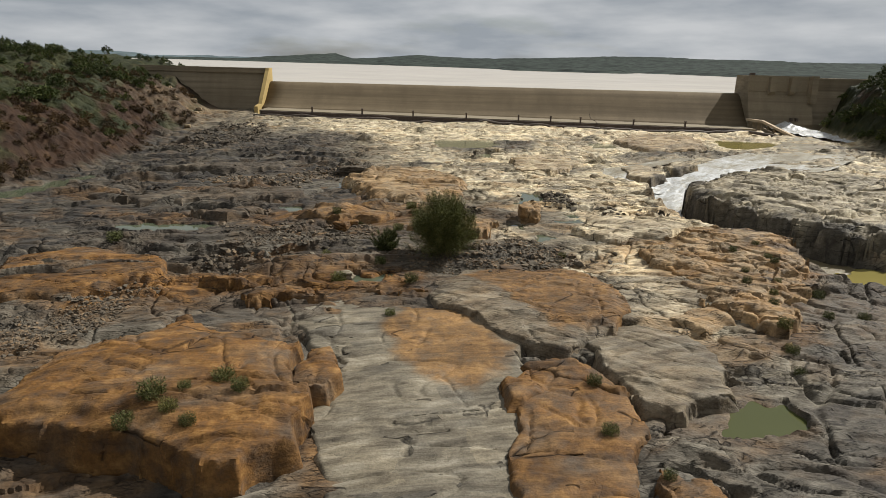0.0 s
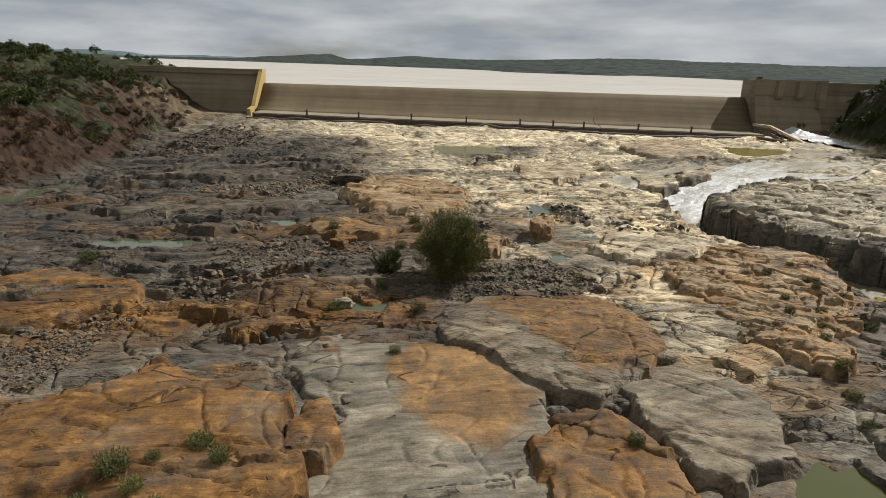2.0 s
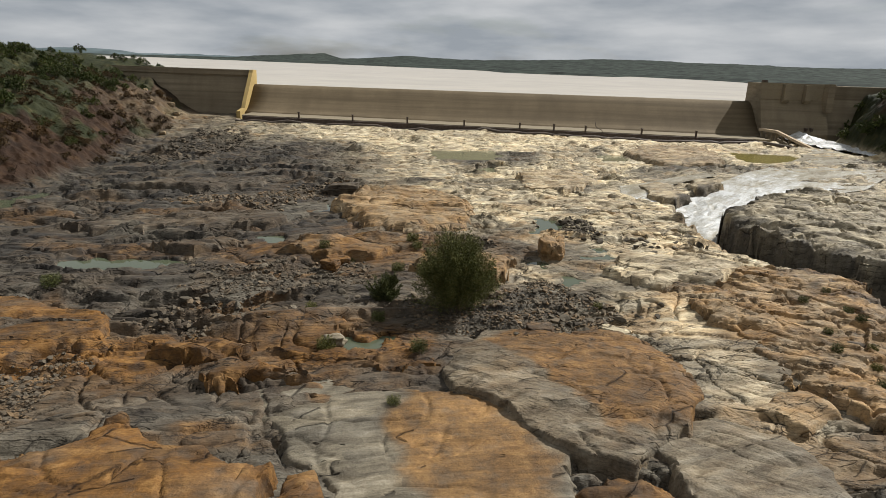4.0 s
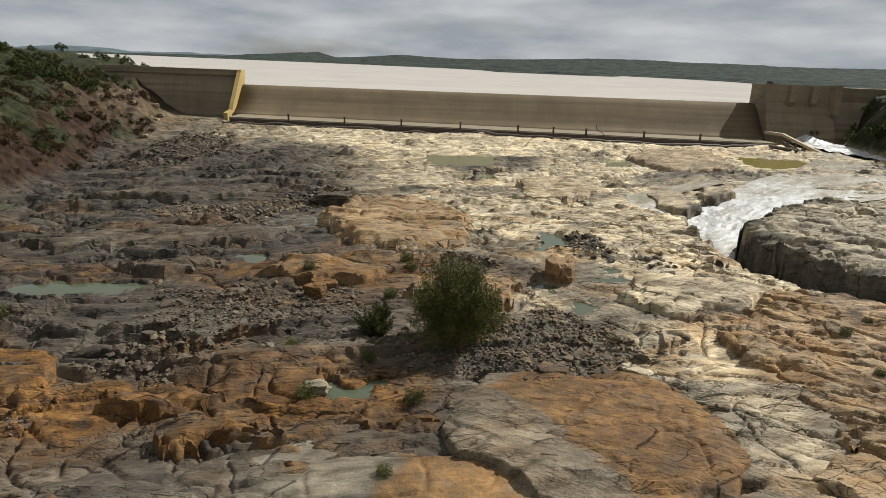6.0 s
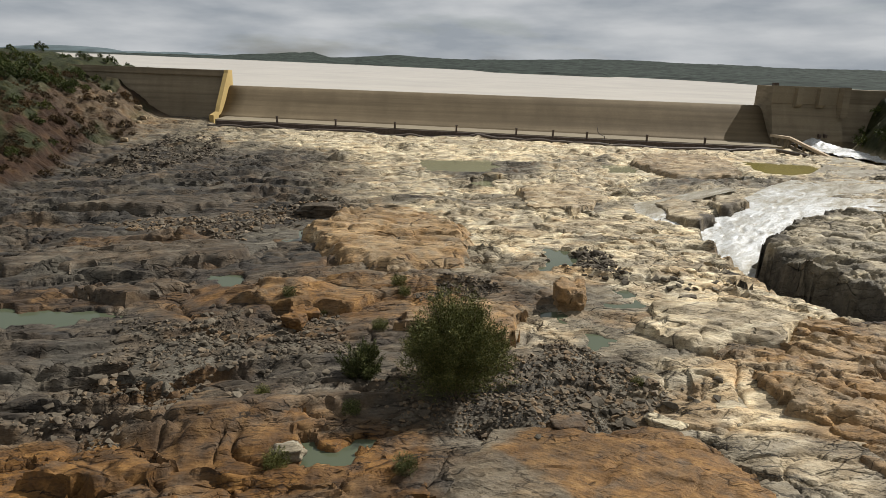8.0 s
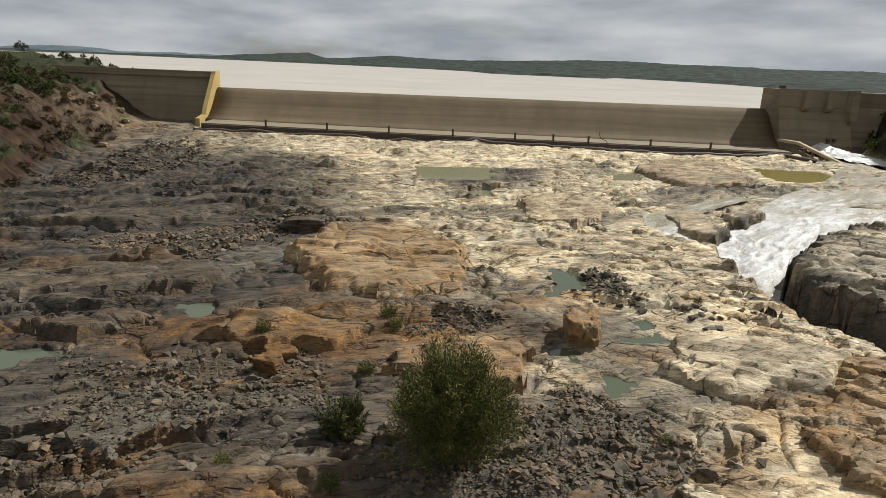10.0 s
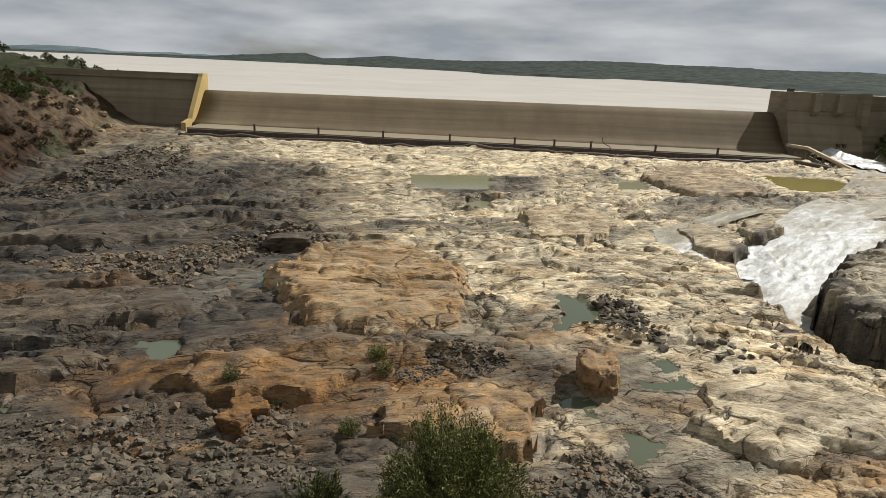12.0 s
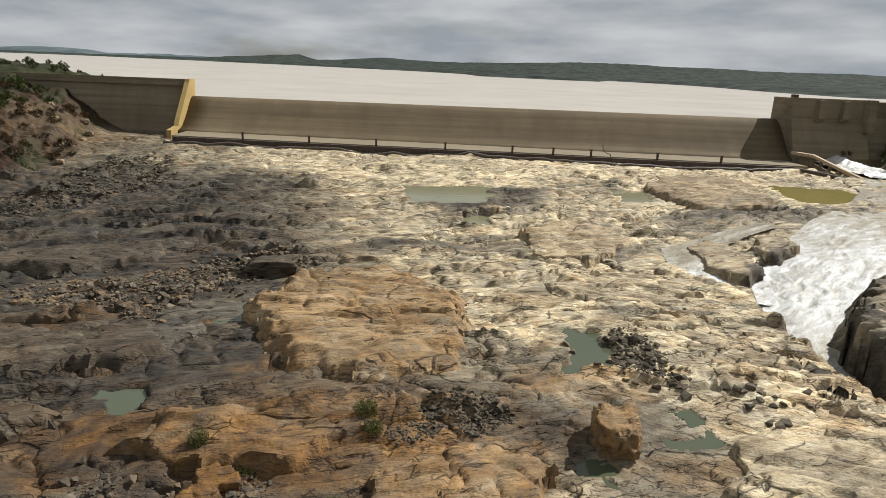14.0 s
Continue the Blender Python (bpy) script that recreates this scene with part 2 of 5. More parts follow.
def foam_material():
    m, nt, ln, bsdf = material("white_water")
    f = attr(nt, "foam")
    n = tex_noise(nt, ln, 1.6, 10, 0.7, (0.45, 1.2, 0.8), 0.76)
    fine = tex_noise(nt, ln, 5.0, 10, 0.75, (0.6, 1.2, 1.0), 0.76)
    mix = times(nt, ln, times(nt, ln, n, 0.9), times(nt, ln, fine, 0.6), 'ADD')
    fac = times(nt, ln, times(nt, ln, f, times(nt, ln, mix, 0.42, 'SUBTRACT'), 'MULTIPLY'), 2.5)
    c = ramp(nt, ln, fac, [(0.12, (0.15, 0.118, 0.062)), (0.38, (0.26, 0.228, 0.158)), (0.62, (0.37, 0.355, 0.315)), (0.92, (0.53, 0.53, 0.51))])
    ln.new(c, bsdf.inputs["Base Color"])
    bsdf.inputs["Roughness"].default_value = 0.4
    bumped(nt, ln, bsdf, [(n, 0.6, 0.2), (fine, 0.6, 0.08)])
    return m


def leaf_material(name, a, b, c):
    m, nt, ln, bsdf = material(name)
    isl = nt.new("ShaderNodeNewGeometry").outputs["Random Per Island"]
    col = ramp(nt, ln, isl, [(0.0, a), (0.6, b), (1.0, c)])
    obj = nt.new("ShaderNodeObjectInfo").outputs["Random"]
    col = mixer(nt, ln, 0.7, col, ramp(nt, ln, obj, [(0.0, (0.65, 0.65, 0.6)), (0.6, (1.1, 1.1, 1.0)), (1.0, (1.5, 1.3, 1.0))]), 'MULTIPLY')
    ln.new(col, bsdf.inputs["Base Color"])
    bsdf.inputs["Roughness"].default_value = 0.6
    bsdf.inputs["Specular IOR Level"].default_value = 0.12
    return m


def plain_material(name, colour, rough=0.8, vary=0.35, scale=4.0, metal=0.0):
    m, nt, ln, bsdf = material(name)
    n = tex_noise(nt, ln, scale, 6, 0.6)
    c = mixer(nt, ln, 1.0, (*colour, 1), ramp(nt, ln, n, [(0.3, (1 - vary,) * 3), (0.7, (1 + vary,) * 3)]), 'MULTIPLY')
    ln.new(c, bsdf.inputs["Base Color"])
    bsdf.inputs["Roughness"].default_value = rough
    bsdf.inputs["Metallic"].default_value = metal
    bsdf.inputs["Specular IOR Level"].default_value = 0.5 * (1 - rough) + 0.02
    bumped(nt, ln, bsdf, [(n, 0.3, 0.03)])
    return m


def bank_material():
    """Soil, dry grass and bedrock on the sheet of the ground."""
    m = rock_material()
    m.name = "ground_rock_and_soil"
    nt, ln = m.node_tree.nodes, m.node_tree.links
    bsdf = nt["Principled BSDF"]
    rock_c = bsdf.inputs["Base Color"].links[0].from_socket
    n = tex_noise(nt, ln, 0.5, 8, 0.65)
    # Soil colour kept extra dark to stand for cloud shadow on the bank.
    soil = ramp(nt, ln, n, [(0.3, (0.012, 0.006, 0.003)), (0.55, (0.034, 0.017, 0.008)), (0.8, (0.085, 0.048, 0.021))])
    grass = ramp(nt, ln, n, [(0.3, (0.010, 0.014, 0.004)), (0.55, (0.026, 0.028, 0.009)), (0.75, (0.075, 0.062, 0.024))])
    c = mixer(nt, ln, attr(nt, "green"), soil, grass)
    c = mixer(nt, ln, attr(nt, "soil"), rock_c, c)
    ln.new(c, bsdf.inputs["Base Color"])
    return m


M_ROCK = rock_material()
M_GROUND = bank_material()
M_STONE = stone_material("river_stone", (0.048, 0.040, 0.030), (0.14, 0.117, 0.086))
M_GRAVEL = stone_material("gravel_stone", (0.040, 0.033, 0.025), (0.120, 0.098, 0.071))
M_CONC = concrete_material("spillway_concrete", (0.172, 0.130, 0.078), (0.080, 0.060, 0.035), 0.5)
M_CONC_PALE = concrete_material("apron_concrete", (0.24, 0.20, 0.135), (0.15, 0.12, 0.08), 0.4)
M_CONC_WALL = concrete_material("wall_concrete", (0.26, 0.212, 0.142), (0.115, 0.09, 0.058))
# Lighter concrete for the chute's beam: the sun on it is in the colour.
M_CONC_SUN = concrete_material("chute_concrete", (0.46, 0.36, 0.24), (0.30, 0.23, 0.15), 0.3)
# Sunlit yellow of the wall's side, put into its base colour.
M_CONC_YEL = concrete_material("pier_concrete", (0.40, 0.29, 0.115), (0.28, 0.19, 0.075), 0.35)
M_RESERVOIR = water_material("reservoir_water", (0.50, 0.44, 0.35), 0.25, 0.25, 0.8)
M_POOL_OLIVE = water_material("olive_pool_water", (0.066, 0.070, 0.024), 0.06, 0.04, 1.5)
M_POOL = water_material("pool_water", (0.075, 0.086, 0.052), 0.06, 0.04, 1.5)
M_POOL_YEL = water_material("muddy_pool_water", (0.23, 0.19, 0.06), 0.08, 0.08, 1.5)
M_POOL_PALE = water_material("shallow_pool_water", (0.19, 0.185, 0.11), 0.08, 0.06, 1.5)
M_FOAM = foam_material()
M_LEAF = leaf_material("bush_leaf", (0.030, 0.037, 0.011), (0.078, 0.088, 0.029), (0.18, 0.175, 0.07))
M_LEAF_BANK = leaf_material("bank_leaf", (0.020, 0.030, 0.008), (0.050, 0.066, 0.018), (0.11, 0.115, 0.036))
M_LEAF_DRY = leaf_material("dry_leaf", (0.030, 0.019, 0.009), (0.060, 0.038, 0.018), (0.12, 0.080, 0.038))
M_BARK = plain_material("bark", (0.13, 0.10, 0.075), 0.9)
M_STEEL = plain_material("rusty_steel", (0.075, 0.055, 0.042), 0.6, 0.4, 3.0)
M_PIPE = plain_material("weathered_pipe", (0.085, 0.066, 0.050), 0.6, 0.3, 2.0)
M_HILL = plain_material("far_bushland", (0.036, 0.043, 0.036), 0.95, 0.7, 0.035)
# Blue-grey of distance haze put into the range's own colour.
M_RANGE = plain_material("far_range", (0.10, 0.125, 0.13), 0.95, 0.3, 0.006)
M_WALLPAINT = plain_material("pale_plaster", (0.70, 0.66, 0.58), 0.85, 0.1)
M_ROOF = plain_material("tin_roof", (0.42, 0.40, 0.38), 0.5, 0.2)


# ---- building helpers ----
def mesh_object(name, verts, faces, mat, parent=None, label="", smooth=False):
    me = bpy.data.meshes.new(name)
    me.from_pydata([tuple(v) for v in verts], [], [tuple(f) for f in faces])
    me.materials.append(mat)
    if smooth:
        me.shade_smooth()
    ob = new(name, me)
    if parent:
        ob.parent = parent
    if label:
        ob["label"] = label
    return ob


def part(name, bm, mat, parent=None, label="", smooth=False):
    me = bpy.data.meshes.new(name)
    bmesh.ops.recalc_face_normals(bm, faces=bm.faces)
    bm.to_mesh(me)
    bm.free()
    me.materials.append(mat)
    if smooth:
        me.shade_smooth()
    ob = new(name, me)
    if parent:
        ob.parent = parent
    if label:
        ob["label"] = label
    return ob


def grid_mesh(name, X, Y, Z, mat, keep=None, attrs=None, crisp=34):
    """A sheet over a grid of places; keep: which of its quads stay."""
    rows, cols = X.shape
    idx = np.arange(rows * cols).reshape(rows, cols)
    quads = np.stack([idx[:-1, :-1], idx[:-1, 1:], idx[1:, 1:], idx[1:, :-1]], -1).reshape(-1, 4)
    if keep is not None:
        quads = quads[keep.ravel()]
    used = np.unique(quads)
    remap = np.full(rows * cols, -1)
    remap[used] = np.arange(len(used))
    quads = remap[quads]
    co = np.stack([X.ravel()[used], Y.ravel()[used], Z.ravel()[used]], -1).astype(np.float32)
    me = bpy.data.meshes.new(name)
    me.vertices.add(len(co))
    me.vertices.foreach_set("co", co.ravel())
    me.loops.add(quads.size)
    me.loops.foreach_set("vertex_index", quads.ravel().astype(np.int32))
    me.polygons.add(len(quads))
    me.polygons.foreach_set("loop_start", np.arange(0, quads.size, 4, dtype=np.int32))
    me.polygons.foreach_set("loop_total", np.full(len(quads), 4, dtype=np.int32))
    me.update(calc_edges=True)
    for key, val in (attrs or {}).items():
        a = me.attributes.new(key, 'FLOAT', 'POINT')
        a.data.foreach_set("value", np.clip(val, 0, 1).ravel()[used].astype(np.float32))
    me.materials.append(mat)
    me.shade_smooth()
    if crisp:
        me.set_sharp_from_angle(angle=radians(crisp))
    return new(name, me)


# ---- the lie of the land ----
def hashed(ix, iy, seed):
    h = (np.asarray(ix, np.int64) * 374761393 + np.asarray(iy, np.int64) * 668265263 + seed * 1442695041) & 0xFFFFFFFF
    h = ((h ^ (h >> 13)) * 1274126177) & 0xFFFFFFFF
    h = ((h ^ (h >> 16)) * 1846822519) & 0xFFFFFFFF
    return ((h ^ (h >> 15)) & 0xFFFFFF) / float(0xFFFFFF)


def swell(x, y, seed):
    """Gradient noise, about -1 to 1."""
    ix, iy = np.floor(x), np.floor(y)
    fx, fy = x - ix, y - iy
    u, v = fx * fx * fx * (fx * (fx * 6 - 15) + 10), fy * fy * fy * (fy * (fy * 6 - 15) + 10)
    def corner(a, b):
        t = hashed(ix + a, iy + b, seed) * 2 * np.pi
        return np.cos(t) * (fx - a) + np.sin(t) * (fy - b)
    top = corner(0, 0) * (1 - u) + corner(1, 0) * u
    low = corner(0, 1) * (1 - u) + corner(1, 1) * u
    return (top * (1 - v) + low * v) * 1.5


def fbm(x, y, octaves, seed):
    total, amp = 0.0, 1.0
    for i in range(octaves):
        total = total + amp * swell(x, y, seed + i)
        x, y, amp = x * 2.03 + 7.1, y * 2.03 + 3.7, amp * 0.5
    return total


def blocks(x, y, size, stretch, turn, seed):
    """Cracked blocks: for each place its block's two random numbers, the offset within it, and how far the crack is."""
    c, s = math.cos(turn), math.sin(turn)
    u, v = (x * c + y * s) / (size * stretch), (-x * s + y * c) / size
    iu, iv = np.floor(u), np.floor(v)
    best = np.full(u.shape, 9.0)
    second = np.full(u.shape, 9.0)
    r1, r2, du, dv = np.zeros(u.shape), np.zeros(u.shape), np.zeros(u.shape), np.zeros(u.shape)
    for a in (-1, 0, 1):
        for b in (-1, 0, 1):
            cu, cv = iu + a, iv + b
            pu, pv = cu + hashed(cu, cv, seed), cv + hashed(cu, cv, seed + 1)
            eu, ev = u - pu, v - pv
            d = np.sqrt(eu * eu + ev * ev)
            near = d < best
            second = np.where(near, best, np.minimum(second, d))
            best = np.where(near, d, best)
            r1 = np.where(near, hashed(cu, cv, seed + 2), r1)
            r2 = np.where(near, hashed(cu, cv, seed + 3), r2)
            du, dv = np.where(near, eu, du), np.where(near, ev, dv)
    return r1, r2, du * size, dv * size, (second - best) * size


def smooth(a, b, x):
    t = np.clip((x - a) / (b - a), 0, 1)
    return t * t * (3 - 2 * t)


def beds(u, v, length, seed, wide):
    """Outcropping beds: a sharp step up across the strike, then a slow fall; 0 to 1, fading along the strike."""
    k = v / length + 0.95 * fbm(u / (length * 6.5), v / (length * 3.2), 3, seed)
    n = np.floor(k)
    fr = k - n
    live = smooth(-0.25, 0.3, swell(u / (length * 4.6) + n * 7.31, n * 3.17 + 0.5, seed + 9))
    return live * smooth(0.0, 1.0, fr * length / wide) * (1 - fr) ** 1.3


def rock_relief(x, y, rough=1.0, turn=0.28, seed=0, bedded=1.0):
    """Ledges, flat cracked plates and shattered blocks of the bedrock, in metres about zero."""
    wx = x + 0.55 * swell(x / 5.1, y / 5.1, 11 + seed) + 0.13 * swell(x / 1.2, y / 1.2, 12 + seed)
    wy = y + 0.55 * swell(x / 4.7, y / 4.7, 13 + seed) + 0.13 * swell(x / 1.1, y / 1.1, 14 + seed)
    c, s = math.cos(turn), math.sin(turn)
    u, v = wx * c + wy * s, -wx * s + wy * c
    f = fbm(u / 15.0, v / 7.0, 3, 21 + seed) * 0.35
    wide = 0.22 + 0.0040 * np.clip(y - 48, 0, 90)
    shatter = np.maximum(smooth(-0.10, 0.30, fbm(u / 8.0, v / 4.5, 3, 81 + seed)), 1 - bedded)
    near = 1 - 0.5 * smooth(70, 115, y)
    close = 1 - 0.85 * smooth(52, 80, y)
    t1 = beds(u, v, 3.4, 23 + seed, wide * 1.3)
    t2 = beds(u, v, 1.25, 27 + seed, wide)
    t3 = beds(u, v, 0.62, 29 + seed, np.minimum(wide, 0.3))
    a1, a2, au, av, ae = blocks(wx, wy, 2.2, 2.5, turn, 31 + seed)
    z1 = ((a1 - 0.5) * 0.46 + (a2 - 0.5) * 0.14 * av + (a1 - 0.5) * 0.05 * au) * smooth(0.0, wide, ae) - 0.34 * (1 - smooth(0.0, wide * 1.3, ae)) * (a2 > 0.5)
    b1, b2, bu, bv, be = blocks(wx, wy, 0.9, 1.8, turn + 0.3, 41 + seed)
    z2 = ((b1 - 0.5) * 0.34 + (b2 - 0.5) * 0.3 * bv) * smooth(0.0, wide * 0.8, be) - 0.12 * (1 - smooth(0.0, wide, be)) * (b2 > 0.5)
    d1, d2, du, dv, de = blocks(wx, wy, 0.42, 1.7, turn - 0.2, 51 + seed)
    z3 = ((d1 - 0.5) * 0.15 + (d2 - 0.5) * 0.3 * dv) * smooth(0.0, 0.14, de)
    low = np.minimum(rough, 1)
    j1 = np.abs(swell(u / 3.4, v / 5.5, 66 + seed)) * 3.0
    j2 = np.abs(swell(u / 6.5, v / 2.4, 67 + seed)) * 2.6
    split = np.maximum(np.exp(-(j1 / (0.55 * wide)) ** 2) * smooth(-0.2, 0.2, swell(u / 5, v / 5, 68 + seed)), np.exp(-(j2 / (0.55 * wide)) ** 2))
    z4 = 0.025 * fbm(u / 0.8, v / 0.4, 2, 61 + seed) - 0.30 * split
    plate = 0.66 * bedded * (t1 - 0.25) + (0.20 + 0.28 * shatter) * bedded * (t2 - 0.25) + 0.18 * close * (0.3 + 0.7 * shatter) * (t3 - 0.25) + (0.6 + 0.35 * shatter) * z1
    return f * low + rough * (plate + shatter * (near * z2 + 0.8 * close * z3)) + z4 * (0.35 + 0.65 * low)


def east_part(x, y):
    """Where the beds strike the other way, on the rapids' side: 0 or 1 with a narrow seam."""
    return smooth(-1.2, 1.2, x - 9.0 - 0.03 * (y - 60) + 4.0 * swell(x / 11, y / 11, 73)) * (1 - smooth(88, 94, y + 5 * swell(x / 13, y / 13, 74)))


def bed_relief(x, y, rough):
    """The bedrock's relief with its two strikes."""
    e = east_part(x, y)
    z = np.zeros(x.shape)
    for mask, share, turn, seed, bedded in ((e < 1, 1 - e, 0.28, 0, 1.0), (e > 0, e, -0.26, 5, 0.65)):
        if mask.any():
            z[mask] += share[mask] * rock_relief(x[mask], y[mask], rough[mask], turn, seed, bedded)
    return z


def inside(poly, x, y):
    """Signed distance to a plan outline, positive inside."""
    d = np.full(x.shape, 1e9)
    sign = np.full(x.shape, -1.0)
    n = len(poly)
    for i in range(n):
        (x0, y0), (x1, y1) = poly[i], poly[(i + 1) % n]
        ex, ey = x1 - x0, y1 - y0
        t = np.clip(((x - x0) * ex + (y - y0) * ey) / (ex * ex + ey * ey), 0, 1)
        d = np.minimum(d, np.hypot(x - x0 - t * ex, y - y0 - t * ey))
        cross = ((y0 <= y) != (y1 <= y)) & (x < ex * (y - y0) / (ey if ey else 1e-9) + x0)
        sign = np.where(cross, -sign, sign)
    return d * sign


def bell(x, y, cx, cy, rx, ry, turn=0.0):
    c, s = math.cos(turn), math.sin(turn)
    u, v = (x - cx) * c + (y - cy) * s, -(x - cx) * s + (y - cy) * c
    return np.exp(-(u / rx) ** 2 - (v / ry) ** 2)


SLOPE = 0.0157
# plan outlines, with the level of the water above the general slope
POOLS = {
    "green_pool": ([(13.2, 26.6), (16.8, 27.8), (17.0, 25.6), (14.8, 24.2), (12.6, 24.2)], -0.75, M_POOL_OLIVE, "still green pool in a hollow of grey rock"),
    "rock_pool": ([(8.4, 69.0), (11.3, 69.3), (10.6, 66.2), (9.7, 64.3), (7.4, 63.8), (7.9, 66.5)], 0.4, M_POOL, "grey-green pool among pale fractured rock"),
    "pothole_pool_a": ([(8.0, 53.2), (9.9, 53.0), (9.6, 51.5), (7.8, 51.3)], 0.15, M_POOL, "small green pothole pool under dark rock"),
    "pothole_pool_b": ([(11.6, 60.2), (13.4, 60.2), (13.2, 58.8), (11.5, 58.8)], 0.35, M_POOL, "shallow green pool on dark wet rock"),
    "pothole_pool_c": ([(10.5, 57.9), (12.9, 57.9), (12.6, 56.7), (10.4, 56.8)], 0.35, M_POOL, "shallow green pool on dark wet rock"),
    "pothole_pool_d": ([(6.3, 56.3), (7.5, 56.0), (7.2, 54.8), (6.3, 55.0)], 0.3, M_POOL, "small green pool at the foot of a boulder"),
    "channel_pool_a": ([(-16.2, 62.2), (-13.3, 62.3), (-12.9, 59.6), (-15.3, 59.4)], 0.0, M_POOL, "dull green pool in a dark rock channel"),
    "channel_pool_b": ([(-29.5, 55.6), (-21.0, 56.6), (-19.6, 54.8), (-22, 53.9), (-28.5, 53.4)], -0.45, M_POOL, "long dull green pool beside rubble"),
    "channel_pool_c": ([(-13.2, 73.6), (-11.2, 73.0), (-11.0, 69.8), (-12.6, 69.9)], 0.35, M_POOL, "narrow pool against an orange rock wall"),
    "bank_pool": ([(-48.0, 62), (-45.6, 71), (-43.8, 78), (-42.4, 77), (-43.6, 66), (-45.5, 60)], -0.3, M_POOL, "muddy green pool at the foot of the bank"),
    "shallow_pool_a": ([(-2.5, 116.5), (8.8, 118.5), (9.2, 112), (7.5, 107.0), (-1.0, 106.0)], 0.0, M_POOL_PALE, "wide shallow pale pool on flat rock"),
    "shallow_pool_b": ([(4.0, 101.0), (8.3, 101.6), (7.4, 96.4), (4.4, 96.0)], -0.1, M_POOL_PALE, "shallow pale pool on flat rock"),
    "shallow_pool_c": ([(26.0, 118.0), (30.9, 118.3), (29.5, 110.6), (25.5, 110.2)], -0.1, M_POOL_PALE, "shallow grey pool on flat rock"),
    "yellow_pool": ([(51.5, 124.1), (62.0, 122.0), (60, 114), (54.3, 109.5), (48.7, 112.0)], 0.3, M_POOL_YEL, "muddy yellow pool beside the rapids"),
    "gorge_pool": ([(31.8, 49.5), (40.0, 51.0), (40.0, 38.0), (33.5, 38.0), (31.0, 45.0)], -1.3, M_POOL_YEL, "muddy yellow water in the gorge"),
    "ledge_pool": ([(-6.4, 42.2), (-3.6, 42.4), (-3.7, 40.4), (-6.0, 40.3)], 0.05, M_POOL, "small dark pool between rock ledges"),
}


def shore_wobble(x, y):
    """Places shifted a little, which makes the pools' outlines uneven."""
    return x + 0.9 * swell(x / 2.1, y / 2.1, 15) + 0.3 * swell(x / 0.7, y / 0.7, 17), y + 0.9 * swell(x / 2.0, y / 2.0, 16) + 0.3 * swell(x / 0.7, y / 0.7, 18)


def around(poly, x, y, margin):
    """Which places lie in the outline's box, widened by a margin."""
    px, py = [p[0] for p in poly], [p[1] for p in poly]
    return np.nonzero((x > min(px) - margin) & (x < max(px) + margin) & (y > min(py) - margin) & (y < max(py) + margin))[0]



RIVER = [(70, 128), (67, 118), (60, 106), (49.5, 96), (37, 86.8), (29.6, 79.4), (26.3, 72.5), (25.6, 64.5), (28.8, 56.5), (33.5, 48.0), (46, 25)]
RIVER_Z = [2.7, 2.5, 2.25, 2.0, 1.6, 0.35, -0.2, -0.4, -0.55, -0.7, -0.9]
RIVER_W = [3.0, 3.5, 6.0, 6.8, 3.8, 2.9, 1.3, 0.7, 1.2, 3.0, 6.0]
STREAM = [(37.5, 99.0), (33.0, 96.0), (28.0, 92.0), (24.2, 89.0), (23.4, 85.5), (24.2, 82.5), (26.4, 79.8)]
STREAM_Z = [1.95, 1.75, 1.55, 1.45, 1.3, 0.9, 0.35]
STREAM_W = [0.5, 0.6, 0.8, 1.2, 1.3, 0.9, 0.8]


def river_at(x, y, line=RIVER, levels=RIVER_Z, widths=RIVER_W):
    """Distance from a river's middle line, its level and half width there, and how far along it is."""
    best = np.full(x.shape, 1e9)
    lev, wid, along = np.zeros(x.shape), np.ones(x.shape), np.zeros(x.shape)
    for i in range(len(line) - 1):
        (x0, y0), (x1, y1) = line[i], line[i + 1]
        ex, ey = x1 - x0, y1 - y0
        t = np.clip(((x - x0) * ex + (y - y0) * ey) / (ex * ex + ey * ey), 0, 1)
        d = np.hypot(x - x0 - t * ex, y - y0 - t * ey)
        n = d < best
        best = np.where(n, d, best)
        lev = np.where(n, levels[i] + t * (levels[i + 1] - levels[i]), lev)
        wid = np.where(n, widths[i] + t * (widths[i + 1] - widths[i]), wid)
        along = np.where(n, i + t, along)
    return best, lev, wid, along


def macro(x, y):
    """The broad swells of the river bed above the general slope."""
    z = 0.15 + (1.0 - 0.0135 * np.clip(x, -60, 70)) * smooth(112, 137, y)
    z = z + 0.35 * bell(x, y, -5, 40, 9, 5) + 0.75 * bell(x, y, -4, 60, 12, 12) + 0.6 * bell(x, y, 19, 47, 7, 11)
    z = z - 0.75 * bell(x, y, 2, 23, 12, 8) - 0.4 * bell(x, y, 0, 33, 5, 5) - 0.6 * bell(x, y, 14, 27, 6, 6) - 0.35 * bell(x, y, 9, 45, 6, 4) - 0.5 * bell(x, y, -14, 21, 8, 6)
    z = z + 0.5 * bell(x, y, 17, 66, 8, 9) - 0.5 * bell(x, y, -20, 56, 12, 5) - 0.4 * bell(x, y, -43, 75, 8, 25) - 0.3 * bell(x, y, -14, 46, 6, 4) - 0.3 * bell(x, y, 10.5, 57, 4, 5) - 1.2 * bell(x, y, 1.3, 43.9, 1.8, 0.9)
    return z


